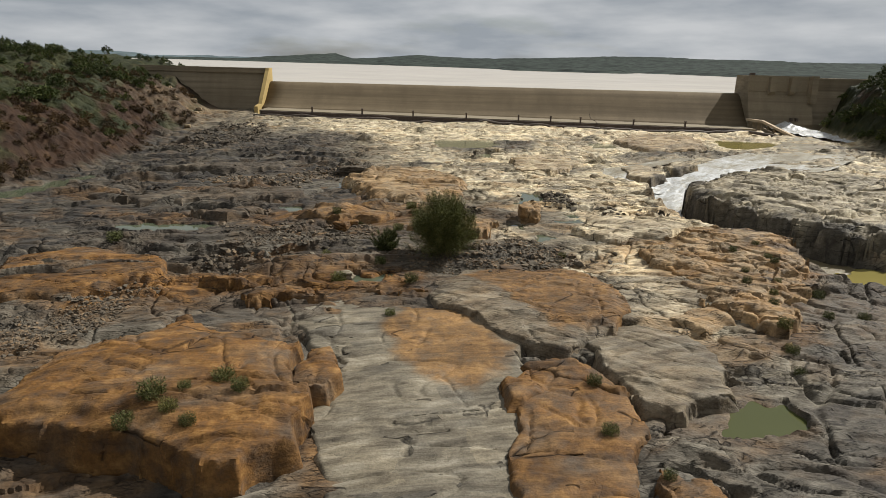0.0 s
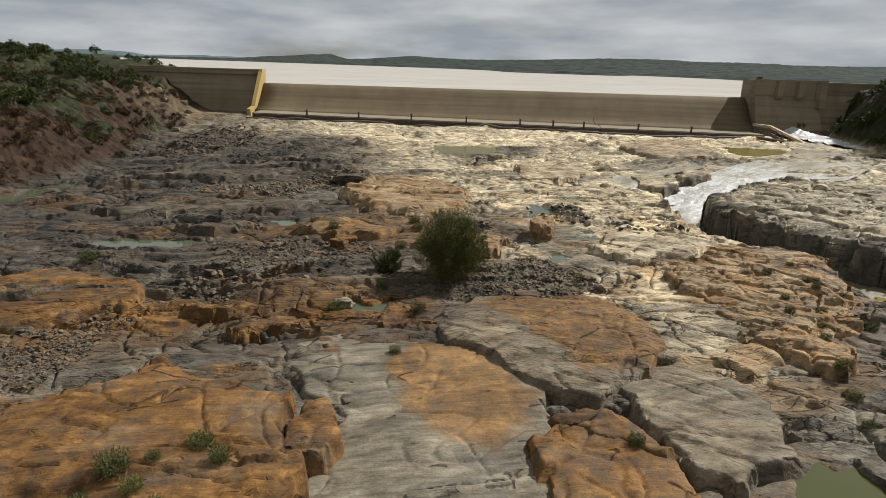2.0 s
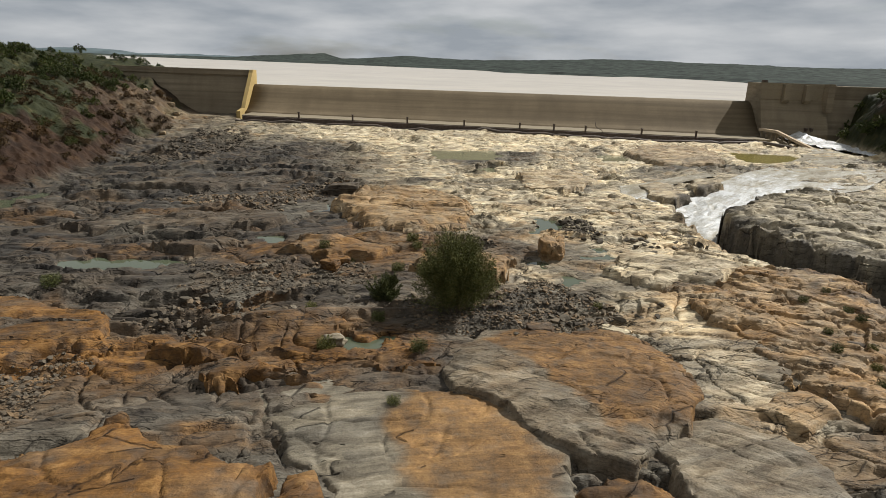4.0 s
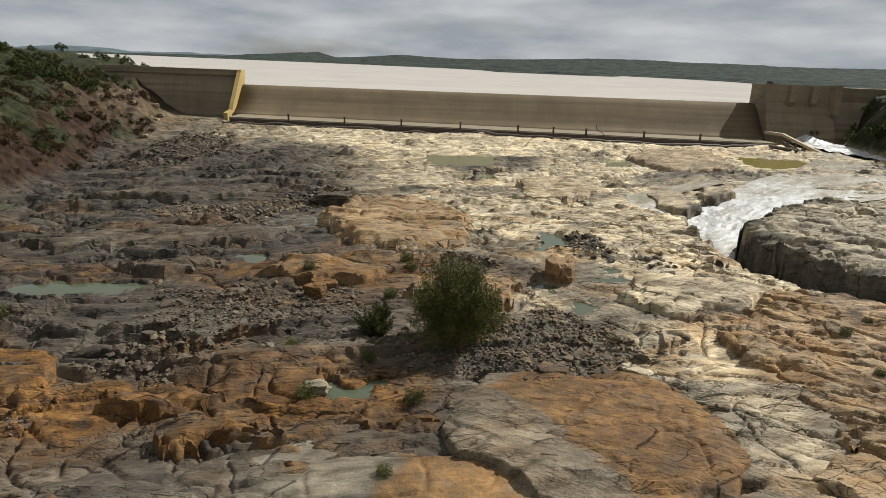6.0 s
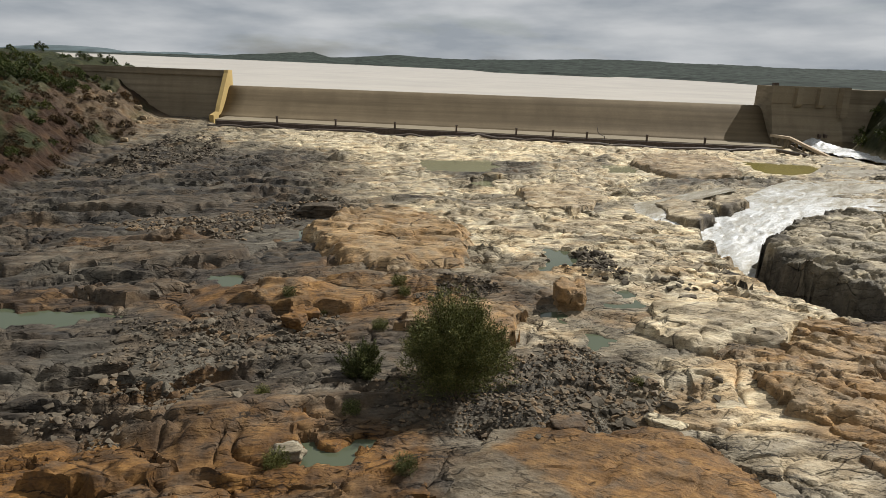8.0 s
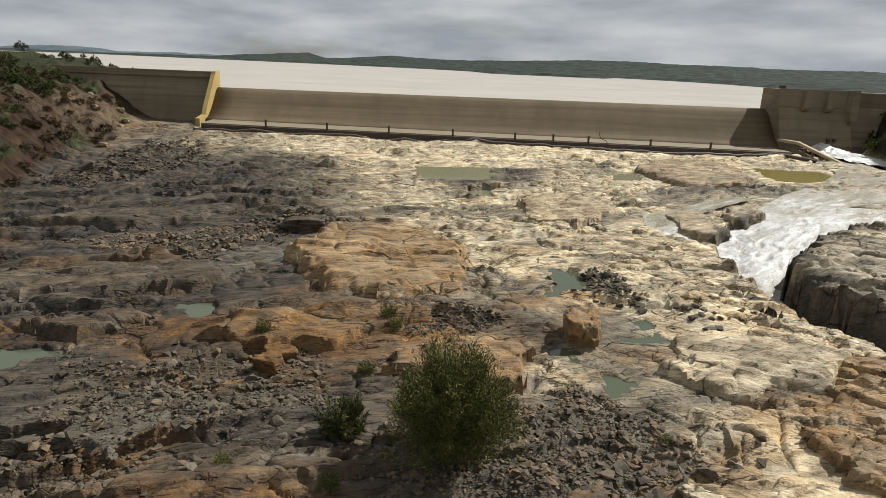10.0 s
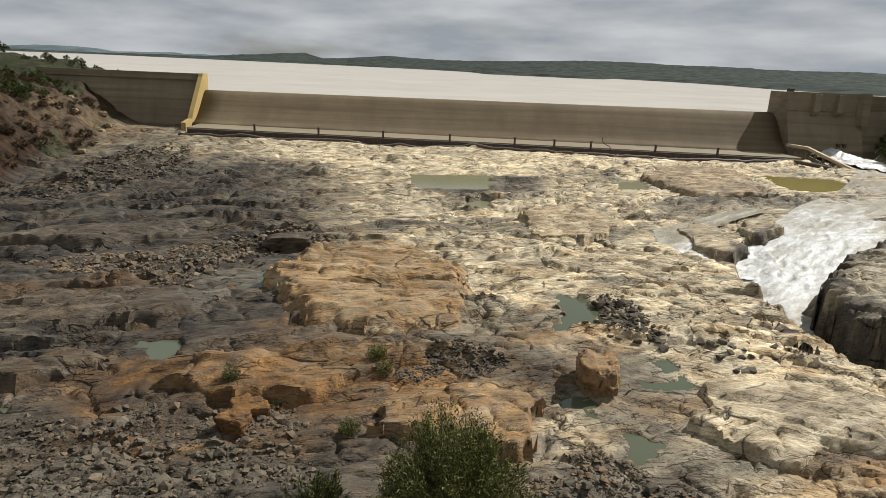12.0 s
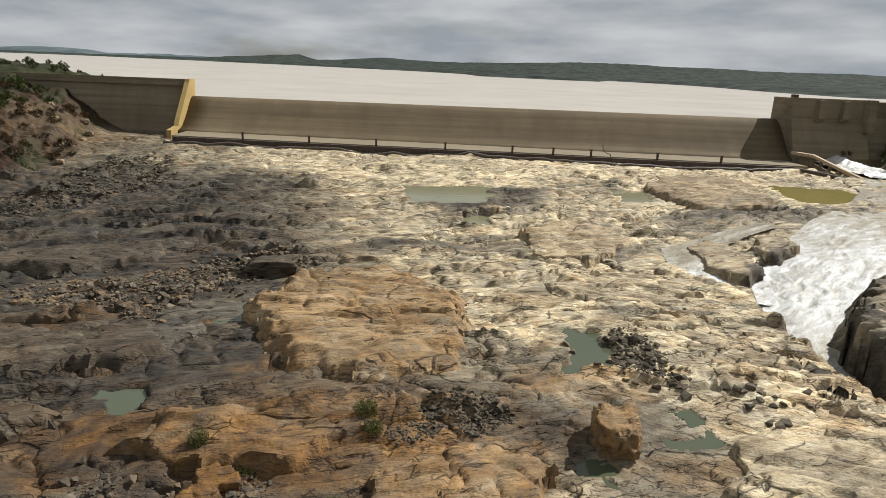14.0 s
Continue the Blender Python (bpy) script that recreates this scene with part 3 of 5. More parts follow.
def bank_left(x, y):
    foot = np.interp(y, [0, 60, 80, 100, 125, 150, 168, 200, 260, 420, 700, 1500], [-50, -49, -46, -46, -49, -53.5, -40, -62, -105, -235, -420, -900]) + 2.2 * swell(x / 9, y / 9, 71)
    b = foot - x
    top = np.interp(y, [0, 70, 110, 135, 150, 165, 260, 700, 1500], [13, 12.6, 10.6, 9.4, 9.0, 8.6, 5.0, 4.6, 5.0])
    z = np.clip(b, 0, 60) * (0.06 - 0.04 * smooth(160, 230, y)) + top * 0.50 * smooth(0, 13, b) + top * 0.42 * smooth(8, 34, b)
    return np.where(b > 0, z, 0), b


def bank_right(x, y):
    foot = np.interp(y, [0, 60, 100, 115, 135, 150, 170, 230, 300, 420, 700], [92, 86, 80, 77.5, 79, 85, 95, 135, 200, 320, 600]) + 1.8 * swell(x / 8, y / 8, 72)
    b = x - foot
    z = 9.0 * smooth(0, 9, b) + 6.0 * smooth(5, 22, b) + np.clip(b, 0, 60) * 0.04
    z = z * (1 - 0.35 * smooth(150, 170, y))
    return np.where(b > 0, z, 0), b


def ground_height(x, y):
    x, y = np.asarray(x, float), np.asarray(y, float)
    shape, x, y = x.shape, x.ravel(), y.ravel()
    rise = SLOPE * np.clip(y, -200, 165)
    lz, lb = bank_left(x, y)
    rz, rb = bank_right(x, y)
    bank = np.maximum(smooth(-1, 5, lb), smooth(-1, 5, rb))
    quiet = 0.62 + 0.55 * smooth(-0.2, 0.3, fbm(x / 16, y / 12, 3, 81))
    quiet = quiet * (1 - 0.9 * bell(x, y, -1, 28, 5.5, 11)) * (1 - 0.4 * bell(x, y, 11, 30, 3, 5))
    quiet = quiet + 0.15 * smooth(65, 85, y)
    for poly, level, _, _ in POOLS.values():
        cx, cy = sum(p[0] for p in poly) / len(poly), sum(p[1] for p in poly) / len(poly)
        quiet = quiet * (1 - 0.25 * bell(x, y, cx, cy, 3, 3))
    relief = bed_relief(x, y, quiet)
    fade = 1 - 0.2 * smooth(124, 136, y)
    z = rise + macro(x, y) + relief * fade * (1 - 0.2 * bank)
    z = z + lz + rz + bank * (1.1 * fbm(x / 7, y / 7, 5, 91) + 0.5 * np.abs(fbm(x / 2.2, y / 2.6, 3, 95)))
    wx, wy = x + 0.5 * swell(x / 1.7, y / 1.7, 15), y + 0.5 * swell(x / 1.6, y / 1.6, 16)
    sx, sy = shore_wobble(x, y)
    for poly, level, _, _ in POOLS.values():
        k = around(poly, sx, sy, 4.0)
        d, here, zk = inside(poly, sx[k], sy[k]), SLOPE * sum(p[1] for p in poly) / len(poly) + level, z[k]
        zk = np.where(d <= 0, np.maximum(zk, here + 0.05 - 0.45 * np.maximum(-d - 0.7, 0)), zk)
        z[k] = np.where(d > 0, np.minimum(zk, here + 0.03) * (1 - smooth(0, 0.5, d)) + (here - 0.4) * smooth(0, 0.5, d), zk)
    rd, rl, rw, ra = river_at(wx, wy)
    steep = np.interp(ra, [0, 3, 4, 5, 8, 10], [3, 3, 2.0, 1.3, 1.6, 3])
    bed = rl - np.interp(ra, [0, 2.5, 3.5, 5], [-0.14, -0.05, 0.3, 0.5]) + relief * np.interp(ra, [0, 2.4, 3.4, 5], [0.9, 0.8, 0.25, 0.0])
    z = z * smooth(0, 1, (rd - rw) / steep) + bed * (1 - smooth(0, 1, (rd - rw) / steep))
    k = around(STREAM, x, y, 5.0)
    sd, sl, sw, _ = river_at(wx[k], wy[k], STREAM, STREAM_Z, STREAM_W)
    clear = smooth(0, 1.0, sd - sw)
    z[k] = z[k] * clear + (sl - 0.3) * (1 - clear)
    # under the dam and the lake
    under = smooth(-44, -41, x)
    lake = (smooth(143, 150, y) * under + smooth(155.2, 157, y) * (1 - under)) * (1 - smooth(0, 8, lb)) * (1 - smooth(0, 8, rb))
    z = z * (1 - lake) + 1.5 * lake
    far = smooth(200, 330, y) * (1 - smooth(-5, 10, lb))
    return (z * (1 - far) + 2.0 * far).reshape(shape)


def ground_tints(x, y):
    f1 = fbm(x / 9, y / 6, 4, 101)
    f2 = fbm(x / 7, y / 5, 4, 111)
    f3 = fbm(x / 22, y / 14, 3, 121)
    f4 = fbm(x / 2.6, y / 1.8, 4, 141)
    warm = smooth(0.05, 0.5, f1) * 0.5 + 0.16 * smooth(-0.1, 0.4, f4)
    warm = warm + 0.8 * bell(x, y, -5, 57, 9, 5) + 0.5 * bell(x, y, 21, 46, 7, 9) + 0.85 * bell(x, y, -9, 41, 7, 4) + 0.6 * bell(x, y, -20, 38, 5, 4)
    warm = warm * (1 - 0.8 * smooth(66, 90, y)) * (1 - 0.95 * bell(x, y, -2, 25, 4, 9)) * (1 - 0.8 * bell(x, y, 11, 29, 3.5, 5))
    warm = warm + 0.28 * smooth(0, -18, x) * smooth(40, 55, y) * (1 - smooth(105, 125, y)) * smooth(-0.4, 0.3, f2)
    warm = warm + 0.5 * bell(x, y, -4.6, 21, 1.2, 5) + 0.3 * bell(x, y, 44, 126, 12, 5) + 0.35 * smooth(0.2, 0.6, f4) * smooth(45, 70, y)
    # Darker rock on the left, with some lens falloff put into the colour.
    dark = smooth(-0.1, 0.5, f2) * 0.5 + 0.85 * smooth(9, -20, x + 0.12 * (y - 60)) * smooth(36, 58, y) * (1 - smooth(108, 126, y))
    # The weak spot at (12.5, 33) paints the shade in a channel there.
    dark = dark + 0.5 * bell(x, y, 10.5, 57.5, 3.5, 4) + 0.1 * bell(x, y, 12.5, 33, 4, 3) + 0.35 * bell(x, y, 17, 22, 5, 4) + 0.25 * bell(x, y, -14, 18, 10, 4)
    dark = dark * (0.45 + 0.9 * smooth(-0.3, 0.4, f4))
    # Pale rock, raised mid-bed so its colour carries the brighter sun there.
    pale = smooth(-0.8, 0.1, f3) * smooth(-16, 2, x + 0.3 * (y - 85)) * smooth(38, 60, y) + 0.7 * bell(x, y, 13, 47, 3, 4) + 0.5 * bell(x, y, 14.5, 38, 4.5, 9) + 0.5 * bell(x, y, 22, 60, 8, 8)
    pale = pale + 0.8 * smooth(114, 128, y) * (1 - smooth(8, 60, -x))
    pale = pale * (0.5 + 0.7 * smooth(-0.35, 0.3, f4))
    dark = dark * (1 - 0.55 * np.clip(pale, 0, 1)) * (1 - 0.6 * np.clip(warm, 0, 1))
    _, lb = bank_left(x, y)
    _, rb = bank_right(x, y)
    soil = np.maximum(smooth(0, 3, lb), smooth(0, 3, rb))
    soil = soil * (1 - 0.5 * bell(x, y, -56, 137, 10, 13))
    pale = pale + 0.3 * bell(x, y, -56, 137, 10, 13)
    warm = warm + 0.5 * bell(x, y, -56, 137, 10, 13)
    green = smooth(-0.15, 0.3, fbm(x / 8, y / 8, 3, 131) + 0.7 * smooth(8, 24, lb) - 0.35 * (lb < 9) + 0.9 * (rb > 0))
    rd, rl, rw, ra = river_at(x, y)
    wet = (1 - smooth(0.2, 2.2, rd - rw)) * np.interp(ra, [0, 3, 4], [0.3, 0.4, 1.0])
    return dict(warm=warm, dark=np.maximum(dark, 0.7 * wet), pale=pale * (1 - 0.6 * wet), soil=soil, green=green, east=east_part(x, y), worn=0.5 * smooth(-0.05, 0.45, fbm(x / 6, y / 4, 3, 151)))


# ---- ground ----
def ground_sheet():
    ys = list(np.arange(-40.0, 8.0, 0.8))
    y = 8.0
    while y < 150:
        ys.append(y)
        y += (0.30 if y < 15 else 0.105) + 0.0024 * max(y - 48, 0)
    ys = [-400.0, -150.0, -70.0] + ys + [152, 156, 162, 170, 182, 200, 230, 270, 330, 420, 600, 900, 1400, 2200, 3400, 4800]
    us = np.linspace(-1, 1, 850)
    us = np.concatenate([[-42, -22, -12, -7, -4.5, -3, -2.2, -1.7, -1.4, -1.2, -1.1], us, [1.1, 1.2, 1.4, 1.7, 2.2, 3, 4.5, 7, 12, 22, 42]])
    ys = np.array(ys)
    half = np.minimum(17 + 0.62 * np.maximum(ys, 8), 112)
    X = us[None, :] * half[:, None]
    Y = np.repeat(ys[:, None], len(us), 1)
    Z = ground_height(X, Y)
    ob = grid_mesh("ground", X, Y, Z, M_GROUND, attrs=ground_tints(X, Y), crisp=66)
    return tagged(ob, "fractured grey and ochre bedrock river bed with earth banks", "ground", kind="structure")


ground = ground_sheet()

# ---- rock slabs that stand out of the bed ----
SLABS = []


def slab_height(s, x, y):
    """The top of a slab over a place, and how far inside its outline that is."""
    seed = s["seed"]
    wx = x + 0.2 * swell(x / 1.3, y / 1.3, 200 + seed) + 0.9 * swell(x / 3.6, y / 3.6, 201 + seed)
    wy = y + 0.2 * swell(x / 1.3, y / 1.3, 202 + seed) + 0.9 * swell(x / 3.6, y / 3.6, 203 + seed)
    d = inside(s["poly"], wx, wy) + 0.06 * swell(x / 0.6, y / 0.6, 204 + seed)
    b1, b2, _, _, be = blocks(wx, wy, 1.15, 1.7, s["turn"], 205 + seed)
    c1, c2, _, _, ce = blocks(wx, wy, 0.5, 1.6, s["turn"] + 0.2, 207 + seed)
    d = d - s["ragged"] * (0.9 * b1 * smooth(0.0, 0.12, be) + 0.12 * c1)
    cx, cy = s["centre"]
    top = SLOPE * y + s["top"] + s["tilt"][0] * (x - cx) + s["tilt"][1] * (y - cy)
    top = top + rock_relief(x, y, s["rough"], s["turn"], 300 + seed, s["bedded"]) * 0.75
    side = s["edge"]
    shoulder = smooth(0.0, side, d) * 0.85 + smooth(0.0, side * 5, d) * 0.15
    return top - (1 - shoulder) * s["drop"] - 5.0 * np.clip(-d, 0, 0.3), d


def rock_slab(label, poly, top, drop, rough=0.6, warm=0.0, dark=0.0, pale=0.0, edge=0.35, tilt=(0, 0), turn=0.28, res=0.13, ragged=None, ochre=(), side_shade=0.0, worn=0.3, bedded=1.0):
    cx, cy = np.mean([p[0] for p in poly]), np.mean([p[1] for p in poly])
    s = dict(poly=poly, top=top, drop=drop, rough=rough, edge=edge, tilt=tilt, turn=turn, bedded=bedded, centre=(cx, cy), ragged=0.8 * min(rough, 1.0) if ragged is None else ragged, seed=17 * len(SLABS))
    SLABS.append(s)
    res = res * (0.75 if cy < 50 else 1.0)
    xs = np.arange(min(p[0] for p in poly) - 1.2, max(p[0] for p in poly) + 1.2, res)
    ys = np.arange(min(p[1] for p in poly) - 1.2, max(p[1] for p in poly) + 1.2, res)
    X, Y = np.meshgrid(xs, ys)
    Z, d = slab_height(s, X, Y)
    keep = np.maximum(np.maximum(d[:-1, :-1], d[1:, 1:]), np.maximum(d[:-1, 1:], d[1:, :-1])) > -0.25
    f = fbm(X / 3, Y / 2.2, 4, 400 + s["seed"])
    g = fbm(X / 2.2, Y / 1.6, 4, 500 + s["seed"])
    at = dict(warm=warm * (0.92 + 0.35 * f), dark=dark + 0.35 * smooth(0.25, 0.7, g) * (0.4 + dark), pale=pale * (0.85 + 0.5 * g))
    if ochre:
        patch = smooth(-0.6, 0.5, inside(ochre, X + 0.5 * f, Y + 0.5 * g) + 0.3 * f)
        at["warm"] = np.maximum(at["warm"], 0.9 * patch)
        at["pale"] = np.maximum(at["pale"], 0.2 * worn * patch)
    # Shade of the steep sides put into the colour, darkest at the outline.
    if side_shade:
        at["dark"] = np.maximum(at["dark"], side_shade * (1 - smooth(0.5, 2.6, d + 1.2 * f)))
    at["worn"] = np.full(X.shape, worn)
    at["east"] = np.full(X.shape, 1.0 if turn < 0 else 0.0)
    # Wet rock near the river; widened in the gorge to paint its walls' shade.
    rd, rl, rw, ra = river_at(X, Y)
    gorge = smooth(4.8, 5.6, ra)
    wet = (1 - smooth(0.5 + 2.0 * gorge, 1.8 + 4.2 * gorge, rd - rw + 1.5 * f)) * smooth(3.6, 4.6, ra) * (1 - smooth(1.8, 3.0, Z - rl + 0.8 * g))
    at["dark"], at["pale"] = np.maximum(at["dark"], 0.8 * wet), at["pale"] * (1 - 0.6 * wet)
    ob = grid_mesh("rock_slab", X, Y, Z, M_ROCK, keep, at, 52)
    return tagged(ob, label, "rock", "rock slabs of the river bed")


rock_slab("large orange-brown rock mound with steep broken sides and shrubs",
          [(-19.5, 22.6), (-18.8, 28.1), (-16.1, 31.6), (-13.9, 33.2), (-10.7, 30.8), (-6.9, 29.9), (-6.2, 26.8), (-5.8, 24.5), (-5.2, 20.9), (-6.3, 18.8), (-8.6, 19.0), (-12.1, 20.7), (-16.9, 21.7)],
          1.3, 2.4, 0.5, warm=1.0, edge=0.4, tilt=(0.03, 0.0), ragged=0.3, worn=0.75)
rock_slab("upright orange rock block beside the mound", [(-6.9, 29.0), (-5.5, 29.1), (-4.7, 27.6), (-4.9, 25.4), (-6.6, 25.2)], 1.15, 2.1, 0.4, warm=0.9, edge=0.3, res=0.1, ragged=0.15, worn=0.7)
rock_slab("smooth grey water-worn rock floor with a tan stained sheet",
          [(-11.1, 34.2), (-10.1, 36.6), (-7.4, 38.2), (-3.4, 36.9), (2.6, 37.6), (4.2, 35.0), (5.4, 32.6), (4.8, 29.2), (4.4, 27.3), (4.0, 23.5), (3.6, 17.0), (-2.9, 17.0), (-5.0, 19.0), (-5.5, 24.0), (-5.4, 29.5), (-6.3, 30.9), (-9.0, 33.3)],
          -0.02, 0.6, 0.14, pale=0.14, edge=0.5, tilt=(0.0, 0.022), ragged=0.08, res=0.12, worn=0.93,
          ochre=[(-3.1, 33.1), (-2.4, 36.8), (1.3, 36.9), (2.2, 34.3), (3.9, 32.0), (3.5, 29.5), (2.3, 28.5), (1.5, 26.8), (0.6, 27.2), (-1.1, 29.0), (-2.7, 31.1)])
rock_slab("broad cracked orange rock sheet beside the grey floor",
          [(3.3, 26.9), (3.9, 29.9), (5.5, 31.4), (7.9, 30.3), (9.2, 27.5), (9.5, 23.4), (8.2, 21.2), (7.2, 17.5), (2.4, 17.5), (2.6, 19.4), (3.0, 23.5)],
          0.08, 0.8, 0.25, warm=0.92, edge=0.3, ragged=0.1, worn=0.85)
rock_slab("orange ledge rock with small shrubs", [(3.9, 29.3), (6.5, 30.2), (9.4, 26.8), (8.7, 26.1), (6.9, 27.7), (5.4, 28.0)], 0.28, 0.6, 0.4, warm=0.9, edge=0.3, ragged=0.15, worn=0.8)
rock_slab("rounded orange boulder in a crack of the slab", [(3.2, 28.0), (5.3, 27.4), (5.2, 25.7), (4.2, 25.0), (3.0, 25.4)], 0.42, 0.6, 0.2, warm=0.95, edge=0.5, res=0.1, ragged=0.05, worn=0.9)
rock_slab("small orange rock shoulder", [(9.3, 22.2), (10.9, 21.5), (10.6, 19.0), (7.8, 18.6), (8.0, 20.0)], -0.05, 0.9, 0.4, warm=0.85, edge=0.4)
rock_slab("tilted brown rock slab with parallel grooves and a grey flank",
          [(-0.8, 40.3), (1.5, 43.2), (5.1, 43.4), (9.8, 42.6), (11.8, 39.6), (12.0, 35.8), (10.2, 33.4), (7.3, 30.7), (4.6, 31.6), (2.4, 33.6), (-0.2, 36.2)],
          0.72, 1.3, 0.42, warm=0.22, pale=0.12, edge=0.35, tilt=(0.02, 0.02), turn=-0.15, ragged=0.12,
          ochre=[(3.2, 43.4), (9.8, 43.0), (12.0, 39.6), (12.0, 35.5), (10.0, 33.6), (6.8, 33.0), (5.2, 35.4), (3.6, 38.6), (1.6, 41.5)])
rock_slab("orange-red rock shelf beside gravel", [(-32, 42.2), (-27.8, 47.0), (-19.9, 44.3), (-18.8, 40.6), (-22.2, 37.2), (-28, 35.5)], 0.6, 0.8, 0.5, warm=1.0, edge=0.5)
rock_slab("wedge of layered grey rock above the pool", [(8.0, 32.6), (11.6, 35.0), (14.3, 34.4), (15.2, 30.5), (14.0, 27.4), (11.0, 24.7), (9.6, 26.0), (8.6, 28.4)], 0.12, 0.9, 0.4, pale=0.16, warm=0.15, edge=0.3, turn=-0.5, ragged=0.2, worn=0.6)
rock_slab("broken ochre rock ridge with grass in its cracks", [(15.2, 48.4), (21.6, 56.6), (27.5, 55.2), (30.2, 52.5), (26.5, 42.0), (22.5, 36.5), (19.2, 31.5), (17.0, 35.4), (14.4, 44.9)],
          1.05, 1.7, 1.25, warm=0.85, pale=0.5, edge=0.5, tilt=(0.02, 0.0), turn=-0.6, bedded=0.25)
rock_slab("rounded tan rock spur below the ridge", [(13.4, 35.0), (15.0, 37.2), (17.0, 36.6), (17.6, 34.2), (15.4, 33.2)], 0.6, 1.1, 0.4, warm=0.7, pale=0.5, edge=0.45, turn=-0.9, ragged=0.1)
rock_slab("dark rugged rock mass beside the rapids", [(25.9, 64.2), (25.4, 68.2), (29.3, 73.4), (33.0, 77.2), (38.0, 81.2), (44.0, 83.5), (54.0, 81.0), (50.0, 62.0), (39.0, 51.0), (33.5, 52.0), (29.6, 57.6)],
          2.1, 4.4, 1.5, ragged=0.9, dark=0.20, pale=0.62, edge=0.5, tilt=(0.0, 0.01), turn=-0.35, res=0.15, side_shade=0.8, bedded=0.5)
rock_slab("high orange rock mound with layered ledges", [(-11.6, 71.6), (-8.9, 76.4), (-2.8, 78.4), (3.2, 74.4), (2.9, 68), (2.4, 63.4), (-2.2, 60.6), (-8.6, 64.0)],
          1.7, 1.2, 0.8, warm=0.82, pale=0.55, edge=1.2, tilt=(-0.03, 0.05), turn=0.15)
rock_slab("long orange rock shelf with square joints", [(-14.6, 55.8), (-11.6, 58.6), (-2.4, 60.6), (-1.5, 58.2), (-4.4, 56.0), (-9.1, 54.6)], 1.2, 1.3, 0.8, warm=0.85, pale=0.15, edge=0.4)
rock_slab("cracked orange rock outcrop behind the bush", [(-4.0, 52.2), (-2.4, 55.4), (0.6, 57.2), (3.3, 56.2), (4.9, 55.6), (4.4, 51.6), (2.8, 50.0), (0.5, 51.8)], 1.15, 1.3, 0.8, warm=0.8, pale=0.3, edge=0.4)
rock_slab("broad pale tan rock slab with a fractured rim", [(10.9, 53.7), (13.0, 56.8), (15.5, 58.7), (20.4, 57.7), (22.5, 55.0), (19.0, 51.0), (13.4, 50.2)], 1.05, 1.2, 0.5, warm=0.18, pale=0.85, edge=0.35, turn=-0.3, ragged=0.25)
rock_slab("jumble of pale yellow fractured rock", [(12.6, 70.5), (18.4, 74.0), (22.8, 67.2), (24.2, 62.0), (20.5, 60.2), (15.7, 63.4), (12.2, 64.9)], 0.6, 0.8, 1.5, warm=0.25, pale=0.8, edge=0.7, turn=-0.5, ragged=2.2, bedded=0.35)
rock_slab("flat-topped pale rock slab with a dark undercut", [(9.7, 94.8), (14.0, 97.6), (18.6, 98.5), (20.2, 90.0), (14.3, 83.6), (8.9, 86.3)], 0.65, 0.9, 0.6, warm=0.35, pale=0.7, edge=0.3, res=0.2)
rock_slab("pale rounded rock step", [(12.0, 63.2), (14.5, 63.6), (15.9, 62.0), (14.8, 60.4), (11.8, 60.9)], 0.5, 0.7, 0.4, pale=0.8, edge=0.3)
rock_slab("broken brown rock ledge beside small shrubs", [(-11.8, 44.5), (-7.8, 45.0), (-4.4, 44.0), (-4.5, 42.4), (-7.9, 42.3), (-11.2, 42.9)], 0.85, 1.0, 0.8, warm=0.95, bedded=0.6, worn=0.5, edge=0.35)
rock_slab("orange and grey stepped rock ledge", [(-6.6, 39.4), (-3.9, 40.6), (-0.9, 41.7), (0.0, 40.0), (-0.8, 38.4), (-3.7, 37.9), (-6.0, 37.5)], 0.75, 0.9, 0.8, warm=0.95, bedded=0.6, worn=0.5, edge=0.35)
rock_slab("low ochre rock ledge among rubble", [(-15.6, 39.6), (-14.0, 41.2), (-11.1, 41.3), (-9.7, 39.6), (-12.9, 37.8)], 0.85, 0.9, 0.7, warm=0.95, bedded=0.6, worn=0.5, edge=0.35)
rock_slab("ochre rock step above the grey slab", [(-12.6, 36.6), (-10.2, 38.4), (-7.2, 38.6), (-7.0, 37.4), (-11.2, 35.4)], 0.6, 0.8, 0.7, warm=0.95, bedded=0.6, worn=0.5, edge=0.3)
rock_slab("dark brown rock step beside the channel", [(-26, 57.8), (-20, 60.2), (-16.2, 60.6), (-16.0, 58.2), (-21, 56.9)], 0.75, 0.9, 0.7, warm=0.35, dark=0.2, edge=0.4)
rock_slab("long dark weathered rock back", [(-34, 63.5), (-25, 68.8), (-15.0, 69.5), (-14.0, 65.8), (-20.0, 63.0), (-30, 61.5)], 0.75, 0.9, 0.7, warm=0.25, dark=0.25, edge=0.6, res=0.18)
rock_slab("dark layered rock back", [(-38, 79), (-30, 85), (-22, 86), (-20, 82), (-28, 78)], 0.8, 0.8, 0.7, warm=0.2, dark=0.25, edge=0.6, res=0.2)


rock_slab("low rock island between the rapids and a side stream", [(30.4, 88.6), (32.3, 92.4), (36.0, 94.4), (37.2, 91.4), (34.6, 87.8), (31.2, 85.6)], 1.0, 1.4, 0.7, pale=0.7, warm=0.2, edge=0.4, res=0.18)
rock_slab("flat pale rock shelf above the falls", [(24.4, 83.5), (24.8, 90.0), (28.6, 93.6), (30.4, 89.4), (29.4, 84.0), (26.2, 80.8)], 0.45, 1.3, 0.4, pale=0.6, warm=0.2, edge=0.3, res=0.18)
rock_slab("reddish layered rock sheet below the apron", [(30.0, 114), (33.0, 128), (47.0, 130), (49.0, 121), (44.0, 108), (34.0, 106)], 0.85, 0.7, 0.7, pale=0.55, warm=0.45, edge=0.5, res=0.25)
